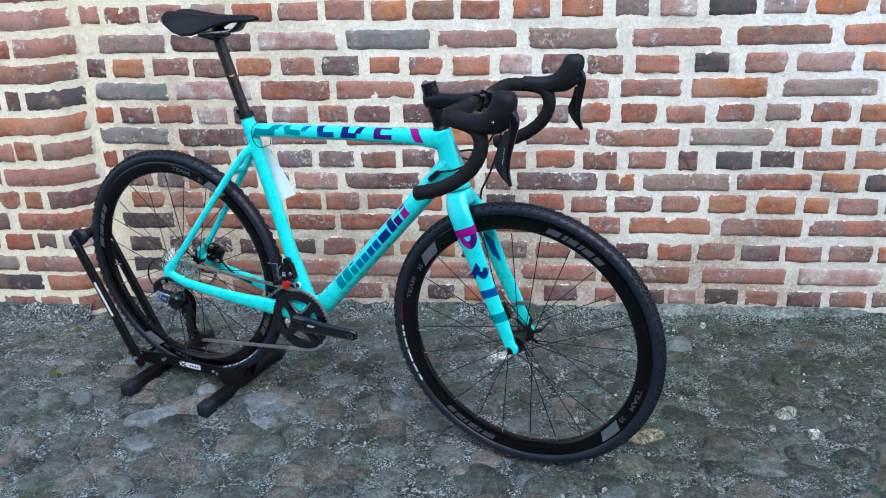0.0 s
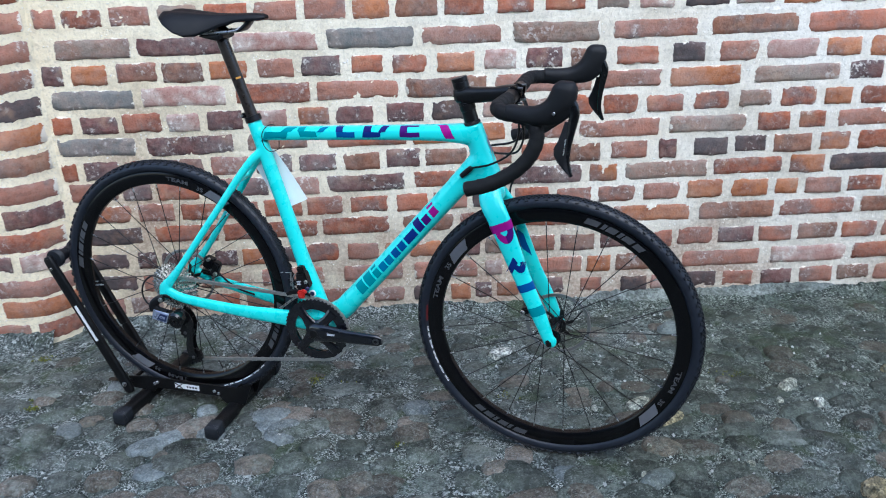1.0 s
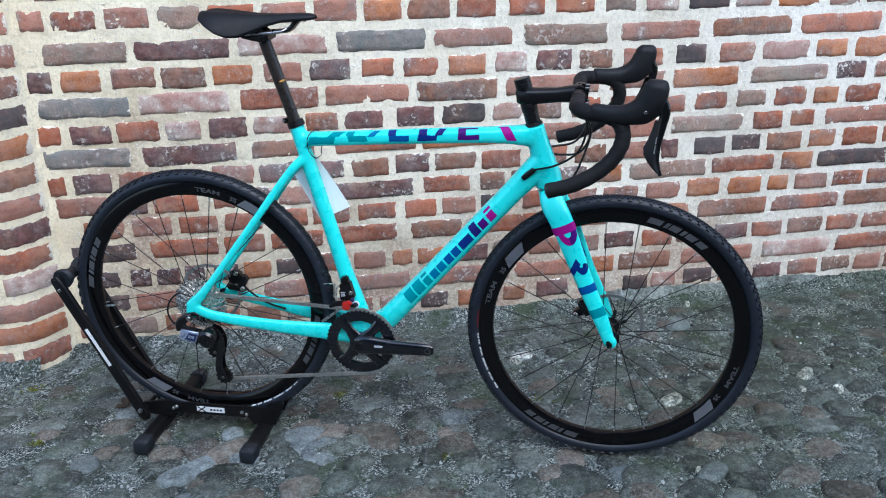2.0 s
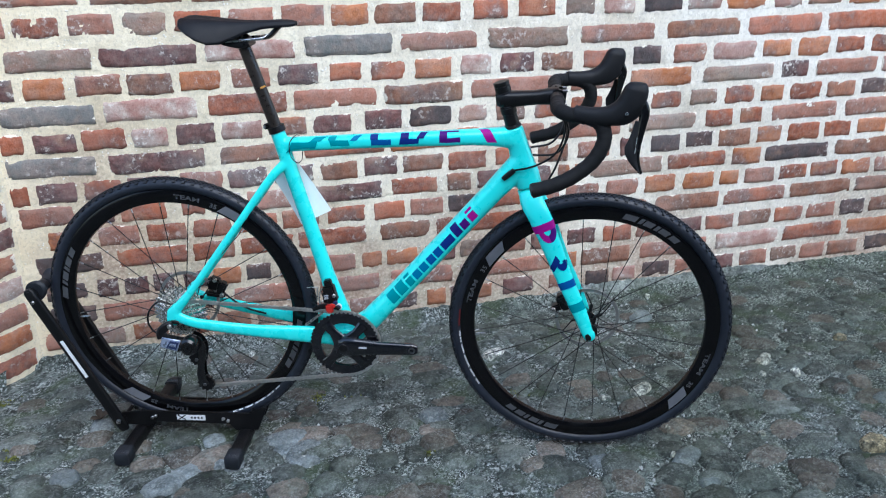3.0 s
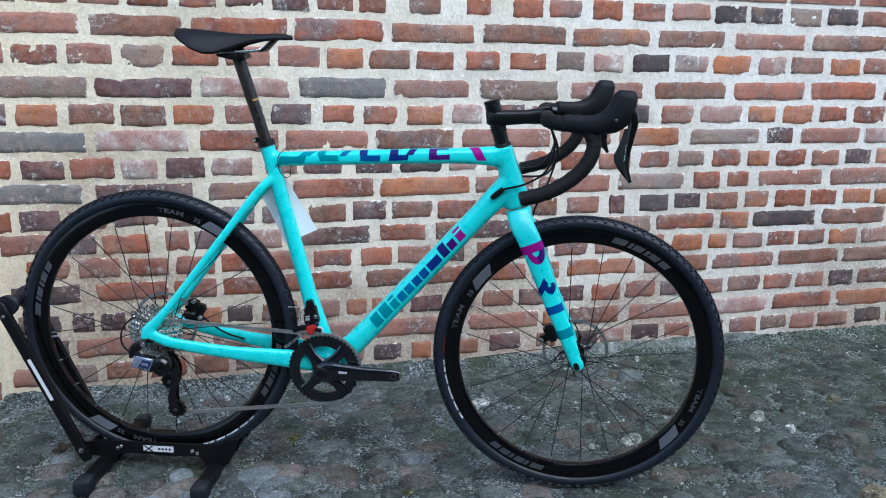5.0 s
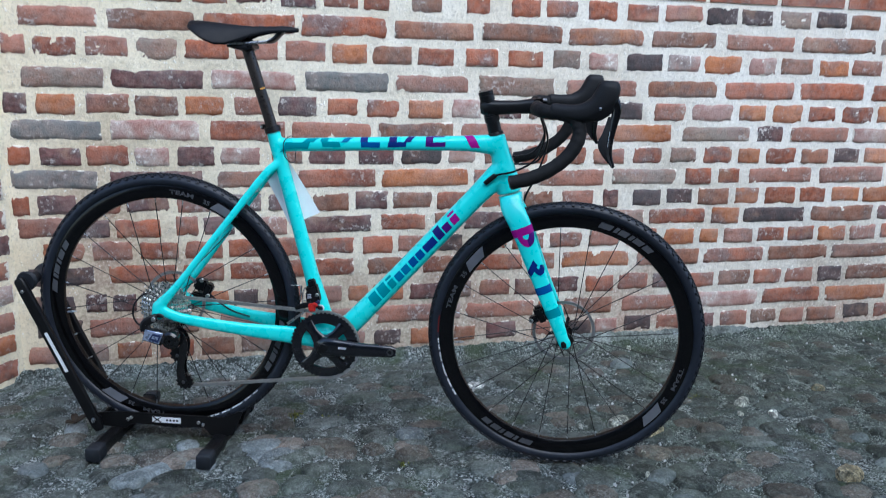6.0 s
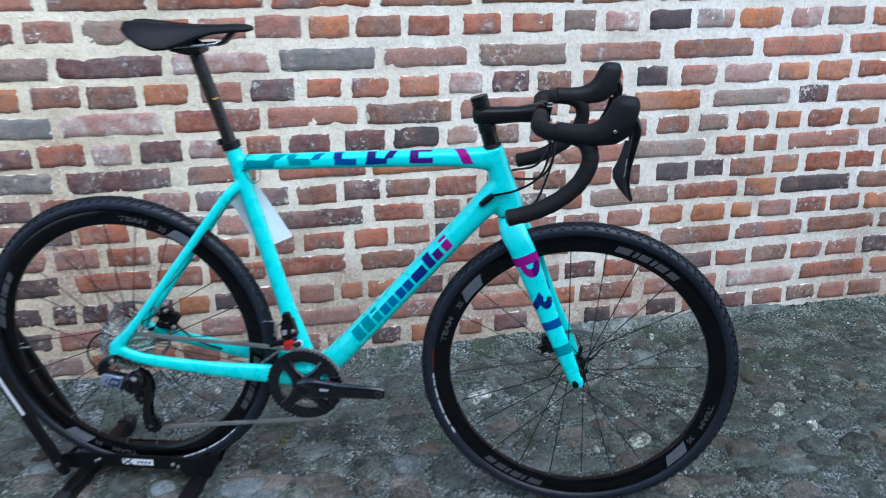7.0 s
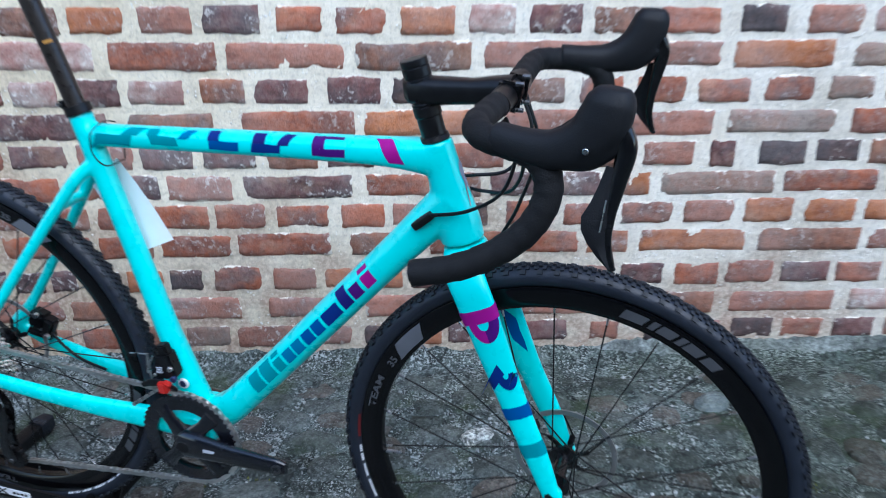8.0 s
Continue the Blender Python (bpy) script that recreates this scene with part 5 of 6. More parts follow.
# hoses and cables from under the bar
for name, pts in (("brake_hose", [(0.930, -0.060, 0.897), (0.942, -0.040, 0.850), (0.925, -0.035, 0.795), (0.880, -0.036, 0.764), (0.829, -0.033, 0.750)]),
                  ("gear_cable", [(0.930, -0.050, 0.897), (0.950, -0.030, 0.840), (0.930, 0.000, 0.786), (0.890, 0.014, 0.774), (0.850, 0.022, 0.775)]),
                  ("gear_cable", [(0.928, 0.050, 0.897), (0.944, 0.040, 0.850), (0.918, 0.030, 0.802), (0.872, 0.026, 0.790), (0.842, 0.024, 0.786)]),
                  ("brake_hose", [(0.930, 0.060, 0.897), (0.952, 0.048, 0.830), (0.930, 0.040, 0.745), (0.905, 0.040, 0.690), (0.900, 0.050, 0.640)])):
    bm = bmesh.new()
    sweep(bm, spline(pts, 8), 0.0025, 8)
    part(name, bm, BLACK, handlebar, "thin black hose")
for ob in (stem, handlebar):
    ob.matrix_local = STEER

# ---- swing tag tied round the seat tube ----
tag = thing("swing_tag", BIKE, "blank white card tag tied to the bicycle with black string", "price tag")
bm = bmesh.new()
a, b, c, d = Vector((0.254, 0.024, 0.713)), Vector((0.314, 0.024, 0.755)), Vector((0.392, 0.024, 0.629)), Vector((0.315, 0.024, 0.592))
nrm = (b - a).cross(c - a).normalized() * 0.0004
grid = [[(a.lerp(b, i / 4)).lerp(d.lerp(c, i / 4), j / 6) + Vector((0, 0.004 * math.sin(j / 6 * math.pi), 0)) for i in range(5)] for j in range(7)]
lay = [[[bm.verts.new(p + nrm * s) for p in row] for row in grid] for s in (-1, 1)]
for j in range(6):
    for i in range(4):
        bm.faces.new((lay[0][j][i], lay[0][j][i + 1], lay[0][j + 1][i + 1], lay[0][j + 1][i])), bm.faces.new((lay[1][j][i], lay[1][j + 1][i], lay[1][j + 1][i + 1], lay[1][j][i + 1]))
part("card", bm, PAPER, tag)
bm = bmesh.new()
sweep(bm, spline([(0.330, 0.020, 0.756), (0.329, -0.020, 0.760), (0.317, -0.028, 0.777), (0.314, -0.027, 0.799), (0.3165, -0.0235, 0.812), (0.323, -0.014, 0.8205), (0.327, 0.002, 0.8215), (0.329, 0.016, 0.816)], 8), 0.0011, 6)
sweep(bm, spline([(0.330, 0.022, 0.790), (0.332, 0.022, 0.779), (0.330, 0.022, 0.757)], 5), 0.0011, 6)
part("string", bm, BLACK, tag)

# ---- wheel stand ----
stand = thing("bicycle_stand", STAND, "black steel display stand gripping the rear wheel", "bike stand")
for u0 in (-0.150, 0.136):
    bm = bmesh.new()
    sweep(bm, [(u0, -0.140, 0.021), (u0, 0.190, 0.021)], [(0.0165, 0.0155), (0.0165, 0.0155)], 16, side=(1, 0, 0), power=6)
    foot = part("foot_bar", bm, POWDER, stand, "square black steel foot")
    for v0, v1 in ((-0.168, -0.128), (0.178, 0.218)):
        bm = bmesh.new()
        e = -1 if v0 < 0 else 1
        pts = [(u0, v0 + (v1 - v0) * f, 0.0205) for f in (0, 0.06, 0.16, 0.2, 0.26, 0.3, 0.36, 0.4, 0.5, 1.0)]
        rr = [0.015, 0.0185, 0.0195, 0.0185, 0.0195, 0.0185, 0.0195, 0.0185, 0.0195, 0.0195]
        if e > 0:
            rr = rr[::-1]
        sweep(bm, pts, [(r, r) for r in rr], 16, side=(1, 0, 0), power=6)
        part("rubber_foot", bm, RUBBER, foot, "ribbed black rubber end cap")
for s in (-1, 1):
    bm = bmesh.new()
    plate(bm, [(-0.196, 0.040), (-0.120, 0.036), (-0.108, 0.052), (0.094, 0.052), (0.110, 0.030), (0.170, 0.034), (0.198, 0.104), (0.186, 0.104), (0.150, 0.083), (-0.135, 0.083), (-0.200, 0.076)], s * 0.034 - 0.0025, s * 0.034 + 0.0025)
    bmesh.ops.bevel(bm, geom=list(bm.edges), offset=0.001, segments=1, affect="EDGES")
    rail = part("side_rail", bm, POWDER, stand)
    if s < 0:
        bm = bmesh.new()
        box(bm, (-0.008, -0.0376, 0.0675), (0.077, 0.0012, 0.0155))
        part("label_plate", bm, WHITEDECAL, rail, "white label with a black cross mark")
        bm = bmesh.new()
        for t in (35, -35):
            box(bm, (-0.033, -0.0386, 0.0675), (0.026, 0.0008, 0.0030), turned("Y", t))
        for k in range(4):
            box(bm, (-0.006 + 0.0090 * k, -0.0386, 0.0675), (0.0052, 0.0008, 0.0050))
        part("label_print", bm, BLACK, rail)
        for u0, h0 in ((-0.113, 0.064), (-0.104, 0.069), (0.079, 0.066), (0.091, 0.061)):
            bm = bmesh.new()
            disc(bm, (u0, 0, h0), 0.0046, -0.0405, -0.036, 12)
            part("rail_bolt", bm, STEEL, rail)
    # arm
    bm = bmesh.new()
    vv = s * 0.058
    sweep(bm, [(-0.182, vv, 0.038), (-0.188, vv, 0.052), (-0.352, vv, 0.404), (-0.366, vv, 0.436), (-0.369, vv, 0.443)], [(0.007, 0.010), (0.0085, 0.0145), (0.0085, 0.0145), (0.0085, 0.0140), (0.006, 0.009)], 14, power=4)
    arm_ob = part("upright_arm", bm, POWDER, stand, "slanting black steel arm")
    if s < 0:
        bm = bmesh.new()
        p, q = Vector((-0.3040, vv - 0.0092, 0.304)), Vector((-0.2550, vv - 0.0092, 0.2000))
        box(bm, (p + q) / 2, (0.0085, 0.0012, (p - q).length), turned("Y", 90 - math.degrees(math.atan2(p.z - q.z, p.x - q.x))) @ turned("Y", 0))
        part("arm_sticker", bm, WHITEDECAL, arm_ob, "long white sticker with small print")
        bm = bmesh.new()
        disc(bm, (-0.192, 0, 0.069), 0.0062, vv - 0.0145, vv - 0.008, 6)
        part("arm_bolt", bm, STEEL, arm_ob)
        bm = bmesh.new()
        disc(bm, (-0.356, 0, 0.411), 0.0045, vv - 0.0120, vv - 0.008, 12)
        part("arm_bolt", bm, STEEL, arm_ob)
# grip across the top, cupping the tyre
bm = bmesh.new()
for s in (-1, 1):
    lathe(bm, [(0.004, s * 0.048), (0.024, s * 0.048), (0.026, s * 0.044), (0.0225, s * 0.041), (0.025, s * 0.038), (0.0215, s * 0.035), (0.0235, s * 0.031), (0.0195, s * 0.027), (0.0165, s * 0.012), (0.015, s * 0.002), (0.004, s * 0.002)], 24, (-0.358, 0, 0.432), closed=True)
part("wheel_roller", bm, RUBBER, stand, "black rubber roller")
bm = bmesh.new()
sweep(bm, [(-0.364, -0.066, 0.434), (-0.364, 0.066, 0.434)], 0.005, 10, side=(1, 0, 0))
part("roller_axle", bm, DARKSTEEL, stand)
bm = bmesh.new()
sweep(bm, [(-0.191, -0.066, 0.064), (-0.191, 0.066, 0.064)], 0.006, 10, side=(1, 0, 0))
part("arm_axle", bm, POWDER, stand)
bm = bmesh.new()
sweep(bm, [(0.155, -0.036, 0.060), (0.155, 0.036, 0.060)], [(0.006, 0.03), (0.006, 0.03)], 10, side=(1, 0, 0), power=4)
part("cross_plate", bm, POWDER, stand)

# ---- walls, brick by brick: for each course its height, then brick by brick the colour, the joint before it and its length in millimetres ----
COURSES = (
    (0.067, "p15.110 g20.110 o20.110 r20.110 b20.110 g20.110 p15.162 p20.110 k30.95 o34.69 m15.58 o15.78 m39.116 p58.76 k67.95 w9.94 k24.115 p19.111 m28.110 p24.121 g15.115 p15.112 b13.138 k27.131 r20.118 g20.118 r20.118 m20.118"),
    (0.149, "k46.137 p15.178 b15.144 p61.213 p70.199 p39.215 w29.58 p19.258 o15.83 b15.191 p39.275 w36.269 r16.265 o21.289 p20.262 p20.262"),
    (0.231, "k45.119 m31.62 m15.73 m15.61 m31.75 o15.87 k15.80 r26.117 p26.108 o20.69 o15.110 m20.110 g15.96 p29.114 m15.124 m15.108 r28.116 r13.122 m20.126 r13.120 b14.142 r15.124 p15.128 k18.113 b21.208 p20.118 r20.118 o20.118 m20.118"),
    (0.322, "k35.192 r39.209 r15.130 r15.168 r14.226 b43.173 r15.369 o15.107 o24.268 b27.259 r17.261 b17.271 b16.270 r20.262 g20.262"),
    (0.398, "o83.118 p20.121 r20.120 r15.119 r15.128 r14.119 r23.125 r29.105 p15.116 k15.99 r41.117 r22.119 p20.127 p27.121 o27.119 o32.123 o23.79 p24.126 r15.123 r12.118 o20.129 p18.119 r20.118 p20.118 m20.118 g20.118"),
    (0.473, "p17.153 m15.94 r15.139 r40.69 m15.97 p15.155 m23.254 r28.159 b28.84 m20.264 o22.96 g23.279 r14.234 o26.120 k14.269 b25.288 m20.262 g20.262"),
    (0.548, "r8.48 m22.110 r18.108 m15.129 r20.129 m15.118 m22.120 b23.119 m19.110 b15.137 r15.134 r27.127 b23.115 p29.122 m37.60 k54.117 k17.109 b21.133 o23.102 r24.134 r20.117 o25.128 o13.131 r20.118 r20.118 r20.118 m20.118"),
    (0.623, "s9.245 m31.280 b38.193 r60.257 o18.301 p15.207 p15.264 g30.255 r34.110 r25.92 p37.275 p32.292 p20.262 m20.262"),
    (0.698, "r8.61 m25.118 r10.123 w18.101 m24.112 w16.124 o34.99 m17.122 m39.122 k22.139 w23.97 b29.102 r30.100 r30.113 r27.120 r32.115 g31.107 r29.119 o23.93 r28.127 b24.122 k20.118 o18.136 p20.118 m20.118 o20.118 m20.118"),
    (0.776, "s20.254 w22.263 r27.234 p17.259 b21.256 p24.311 p30.188 o27.229 g39.282 m28.113 p31.255 w17.255 g20.262 b20.262"),
    (0.853, "m8.64 o24.108 p29.123 b15.128 o17.117 p29.114 m21.124 r31.98 r28.110 o30.118 w28.103 m28.117 b23.112 r32.136 k41.105 p47.121 w26.167 o23.114 o28.129 r26.118 r27.141 o20.118 g20.118 m20.118 g20.118 p20.118"),
    (0.933, "g60.228 m18.269 w19.262 s25.269 p21.249 g32.274 p39.268 b36.280 r29.289 r23.284 r32.310 b20.262 r20.262"),
    (1.023, "p15.67 r15.124 p17.125 g19.122 r18.132 p15.134 p16.130 o17.114 b15.131 r18.125 r36.114 r32.129 g31.102 w30.111 k29.141 w17.128 o15.154 w29.113 b16.140 o24.132 p12.135 g20.118 r20.118 b20.118 o20.118 g20.118"),
    (1.103, "p65.216 b24.251 r18.279 r16.273 b21.270 b24.286 o19.280 b31.254 p33.287 b28.323 g20.262 r20.262 p20.262"),
    (1.188, "g15.112 p20.112 p20.112 r20.112 r20.112 m20.112 m20.112 r20.112 r15.84 b68.104 r80.81 r73.103 r19.115 r33.111 r34.122 p21.147 k15.125 k11.133 g23.137 k19.130 b17.133 b20.118 r20.118 m20.118 r20.118 r20.118"),
)


rng = random.Random(5)
STRETCHERS = {c: [brick_mesh(100 + k, 0.265, 0.063, (m,)) for k in range(10)] for c, m in BRICK.items()}
HEADERS = {c: [brick_mesh(200 + k, 0.125, 0.063, (m,)) for k in range(12)] for c, m in BRICK.items()}
TALL = 2.45


def wall_core(name, x0, x1, y0, y1, label):
    """The wall's body behind its face, with the same mortar."""
    bm = bmesh.new()
    box(bm, ((x0 + x1) / 2, (y0 + y1) / 2, TALL / 2 - 0.1), (x1 - x0, y1 - y0, TALL + 0.2))
    return tagged(part(name, bm, MORTAR, smooth=False), label, "wall", kind="structure")


wall = wall_core("wall_back", CORNER_X - 0.1, FAR_RIGHT, WALL_Y + 0.012, WALL_Y + 0.36, "old red brick wall with thick pale lime mortar")
pier = wall_core("wall_pier", FAR_LEFT, ARRIS_X - 0.035, PIER_Y + 0.012, WALL_Y + 0.36, "projecting brick pier with a splayed edge")
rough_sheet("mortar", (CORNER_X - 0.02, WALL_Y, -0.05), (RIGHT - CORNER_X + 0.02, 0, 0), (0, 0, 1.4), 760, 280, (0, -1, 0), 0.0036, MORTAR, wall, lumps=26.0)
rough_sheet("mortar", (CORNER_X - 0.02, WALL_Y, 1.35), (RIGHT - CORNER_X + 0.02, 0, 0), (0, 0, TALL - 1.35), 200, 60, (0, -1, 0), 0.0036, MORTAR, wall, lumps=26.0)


def pier_edge(s):
    """A point of the pier's rounded edge in plan, s metres from the arris (minus: along the face), and the way out of it."""
    splay = Vector((CORNER_X - ARRIS_X, WALL_Y - PIER_Y, 0)).normalized()
    face, arris, r = Vector((1, 0, 0)), Vector((ARRIS_X, PIER_Y, 0)), 0.05
    if s < -r:
        at, way = arris + face * s, face
    elif s > r:
        at, way = arris + splay * s, splay
    else:
        t = (s + r) / (2 * r)
        a, c = arris - face * r, arris + splay * r
        at = a * (1 - t) ** 2 + arris * 2 * t * (1 - t) + c * t**2
        way = ((arris - a) * (1 - t) + (c - arris) * t).normalized()
    return at, Vector((way.y, -way.x, 0))


def pier_mortar():
    bm = bmesh.new()
    grid = []
    for j in range(461):
        row = []
        for i in range(181):
            at, out = pier_edge(-0.75 + 0.892 * i / 180)
            q = (at + Vector((0, 0, TALL * j / 460))) * 26
            d = noise.noise(q * 0.6) * 0.5 + noise.noise(q * 2.6) * 0.30 + noise.noise(q * 5.6) * 0.34
            row.append(bm.verts.new(at + out * 0.0036 * d + Vector((0, 0, TALL * j / 460 - 0.05))))
        grid.append(row)
    for a, b in zip(grid, grid[1:]):
        for i in range(180):
            bm.faces.new((a[i], a[i + 1], b[i + 1], b[i]))
    part("mortar", bm, MORTAR, pier)


def lay_rounded(z, s0, s1, colour, h=0.0655):
    """A brick that follows the pier's rounded edge, from s0 to s1 along it."""
    nx, nz = 12, 3
    bm = bmesh.new()
    grid, back = [], []
    for j in range(nz + 1):
        row = []
        for i in range(nx + 1):
            ex, ez = i in (0, nx), j in (0, nz)
            s = s0 + (s1 - s0) * (i / nx if ex or i not in (1, nx - 1) else (0.35 / nx if i == 1 else 1 - 0.35 / nx))
            f = (-0.5, -0.36, 0.36, 0.5)[j]
            if ex:
                s += rng.uniform(-0.004, 0.004)
            zz = f * h + (rng.uniform(-0.004, 0.003) * (1 if f > 0 else -1) if ez else 0)
            if ex and ez:
                zz *= 0.86
            at, out = pier_edge(s)
            d = 0.0035 + rng.uniform(-0.0012, 0.0012) - (0.0055 if ex else 0) - (0.0055 if ez else 0)
            row.append((bm.verts.new(at + out * d + Vector((0, 0, z + zz))), bm.verts.new(at - out * 0.03 + Vector((0, 0, z + zz))) if ex or ez else None))
        grid.append(row)
    for j in range(nz):
        for i in range(nx):
            bm.faces.new((grid[j][i][0], grid[j][i + 1][0], grid[j + 1][i + 1][0], grid[j + 1][i][0]))
    rim = grid[0] + [r[-1] for r in grid[1:]] + grid[-1][-2::-1] + [r[0] for r in grid[-2:0:-1]]
    for p, q in zip(rim, rim[1:] + rim[:1]):
        bm.faces.new((p[0], p[1], q[1], q[0]))
    part("brick", bm, BRICK[colour], pier)


def lay_brick(parent, x0, x1, z, colour, y=None, turn=0.0, h=0.0640):
    x0, x1 = x0 - 0.001, x1 + 0.001
    length = x1 - x0
    long = length > 0.19
    ob = new("brick", (STRETCHERS if long else HEADERS)[colour][rng.randrange(10)])
    ob.parent = parent
    place = Matrix.Translation(((x0 + x1) / 2, (WALL_Y if y is None else y) - 0.0022 - rng.uniform(0, 0.0022), z + rng.uniform(-0.002, 0.002)))
    place = place @ Matrix.Rotation(radians(turn), 4, "Z") @ Matrix.Rotation(radians(rng.uniform(-0.8, 0.8) + (180 if rng.random() < 0.5 else 0)), 4, "Y")
    ob.matrix_local = place @ Matrix.Diagonal((length / (0.265 if long else 0.125), 1, h / 0.063 * rng.uniform(0.92, 1.07), 1))
    return ob


spare = bmesh.new()


def lay_far(x0, x1, z, y):
    """A plain brick among those that nobody passes near."""
    box(spare, ((x0 + x1) / 2, y + 0.012, z), (x1 - x0, 0.032, 0.062))


for z, course in COURSES:
    x = CORNER_X
    for token in course.split():
        joint, length = (int(v) / 1000 for v in token[1:].split("."))
        x0, x = x + joint, x + joint + length
        if x0 < 2.16:
            lay_brick(wall, x0, x, z, token[0])
        else:
            lay_far(x0, x, z, WALL_Y)
    while x < FAR_RIGHT - 0.3:
        step = rng.uniform(0.255, 0.275) if "." in course and x * 7 % 2 < 1 else rng.uniform(0.112, 0.125)
        lay_far(x + 0.018, x + 0.018 + step, z, WALL_Y)
        x += step + 0.018
# the courses above, and the pier's
z, k = COURSES[-1][0] + 0.078, 1
while z < TALL - 0.03:
    x = CORNER_X + 0.015
    while x < FAR_RIGHT - 0.3:
        step = rng.uniform(0.255, 0.275) if k % 2 else rng.uniform(0.112, 0.125)
        lay_far(x, x + step, z, WALL_Y)
        x += step + 0.02
    z, k = z + 0.078, k + 1
# the pier: colour, then start and end of each brick in millimetres from the arris; the last one runs round the edge to the corner
PIER_ROWS = (
    (1.105, "r93"),
    (1.02, "p126"),
    (0.935, "r157.90 p77"),
    (0.853, "p197"),
    (0.768, "m137.92 k72"),
    (0.684, "o260"),
    (0.598, "p222.152 r148.76 b56"),
    (0.51, "r286.218 p208"),
    (0.43, "r255.168 o152.90 m70"),
    (0.353, "m305.228 r194"),
    (0.28, "r260.155 m139.72 w51"),
    (0.194, "g367.228 p207"),
    (0.122, "k364.153 o138"),
    (0.04, "p180.61 r40"),
)
pier_mortar()
for k, (z, row) in enumerate(PIER_ROWS):
    *flat, edge = row.split()
    lay_rounded(z, -int(edge[1:]) / 1000, 0.130 + rng.uniform(-0.006, 0.004), edge[0], 0.067)
    x = ARRIS_X - int(edge[1:]) / 1000 - 0.02
    for token in flat[::-1]:
        start, end = (ARRIS_X - int(v) / 1000 for v in token[1:].split("."))
        lay_brick(pier, start, end, z, token[0], PIER_Y, h=0.066)
        x = start - 0.02
    for colour, length in zip(rng.sample("rpbm", 2), (0.12, 0.25)):
        lay_brick(pier, x - length, x, z, colour, PIER_Y, h=0.066)
        x -= length + 0.02
    while x > FAR_LEFT + 0.3:
        lay_far(x - (0.26 if k % 2 else 0.125), x, z, PIER_Y)
        x -= 0.28 if k % 2 else 0.145
z = PIER_ROWS[0][0] + 0.085
while z < TALL - 0.03:
    for i in range(10):
        lay_far(-1.38 - 0.28 * i, -1.12 - 0.28 * i - (0.03 if i == 0 else 0.0), z, PIER_Y)
    z += 0.078
tagged(part("brick_rest", spare, BRICK["r"], wall, "red bricks of the upper courses", smooth=False), kind="stuff")

# dirt banked up against the walls' foot, with a smear of grey cement in one stretch
def dirt_bank(name, x0, x1, y, high, wide, mat, label, lift=0.0, ends=False):
    n = int((x1 - x0) / 0.009)
    bm = bmesh.new()
    rows = []
    for i in range(n + 1):
        x = x0 + (x1 - x0) * i / n
        fade = min(1, i / n * 9, (1 - i / n) * 9) if ends else 1
        top = (high + 0.009 * noise.noise(Vector((x * 4, 0, 0))) + 0.011 * noise.noise(Vector((x * 17, 3, 0))) + 0.008 * noise.noise(Vector((x * 48, 3, 0)))) * fade
        out = (wide + 0.030 * noise.noise(Vector((x * 5, 7, 0))) + 0.012 * noise.noise(Vector((x * 21, 9, 0)))) * (0.4 + 0.6 * fade)
        ring = [bm.verts.new((x, y + 0.01, top + lift + 0.003))]
        for k in range(9):
            f = k / 8
            rough = 0.0035 * noise.noise(Vector((x * 33, f * wide * 33, 2))) + 0.003 * noise.noise(Vector((x * 80, f * wide * 80, 5)))
            ring.append(bm.verts.new((x, y - 0.0062 - (out - 0.0062) * f, lift + (top + 0.010) * (1 - f) ** 1.7 - 0.010 + rough * (0.4 + math.sin(f * math.pi)))))
        rows.append(ring)
    for a, b in zip(rows, rows[1:]):
        for k in range(9):
            bm.faces.new((a[k], b[k], b[k + 1], a[k + 1]))
    return tagged(part(name, bm, mat), label, "trim", kind="structure")


dirt_bank("wall_foot_1", CORNER_X - 0.02, FAR_RIGHT, WALL_Y, 0.022, 0.080, GRIT, "dark dirt banked up along the wall's foot")
dirt_bank("wall_foot_2", FAR_LEFT, ARRIS_X + 0.01, PIER_Y, 0.040, 0.060, GRIT, "dark dirt banked up along the pier's foot")
dirt_bank("cement_smear", 0.62, 1.62, WALL_Y, 0.031, 0.046, CEMENT, "smear of pale grey cement at the wall's foot", 0.005, True)

# plain unseen walls added behind the eye to hold back low sky light
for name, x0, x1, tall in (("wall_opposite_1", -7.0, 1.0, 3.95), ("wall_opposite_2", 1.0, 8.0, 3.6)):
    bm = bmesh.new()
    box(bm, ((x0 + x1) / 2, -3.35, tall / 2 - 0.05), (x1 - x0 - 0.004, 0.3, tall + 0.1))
    tagged(part(name, bm, BLOCKER, smooth=False), "plain grey unseen wall added to block low sky light", "wall", kind="structure")

# ---- the ground: grit to the horizon, cobbles trodden into it ----
def ground_height(x, y):
    q = Vector((x, y, 0))
    return -0.005 + 0.006 * noise.noise(q * 3.1) + 0.003 * noise.noise(q * 11) + 0.0028 * noise.noise(q * 34) + 0.0026 * noise.noise(q * 75)


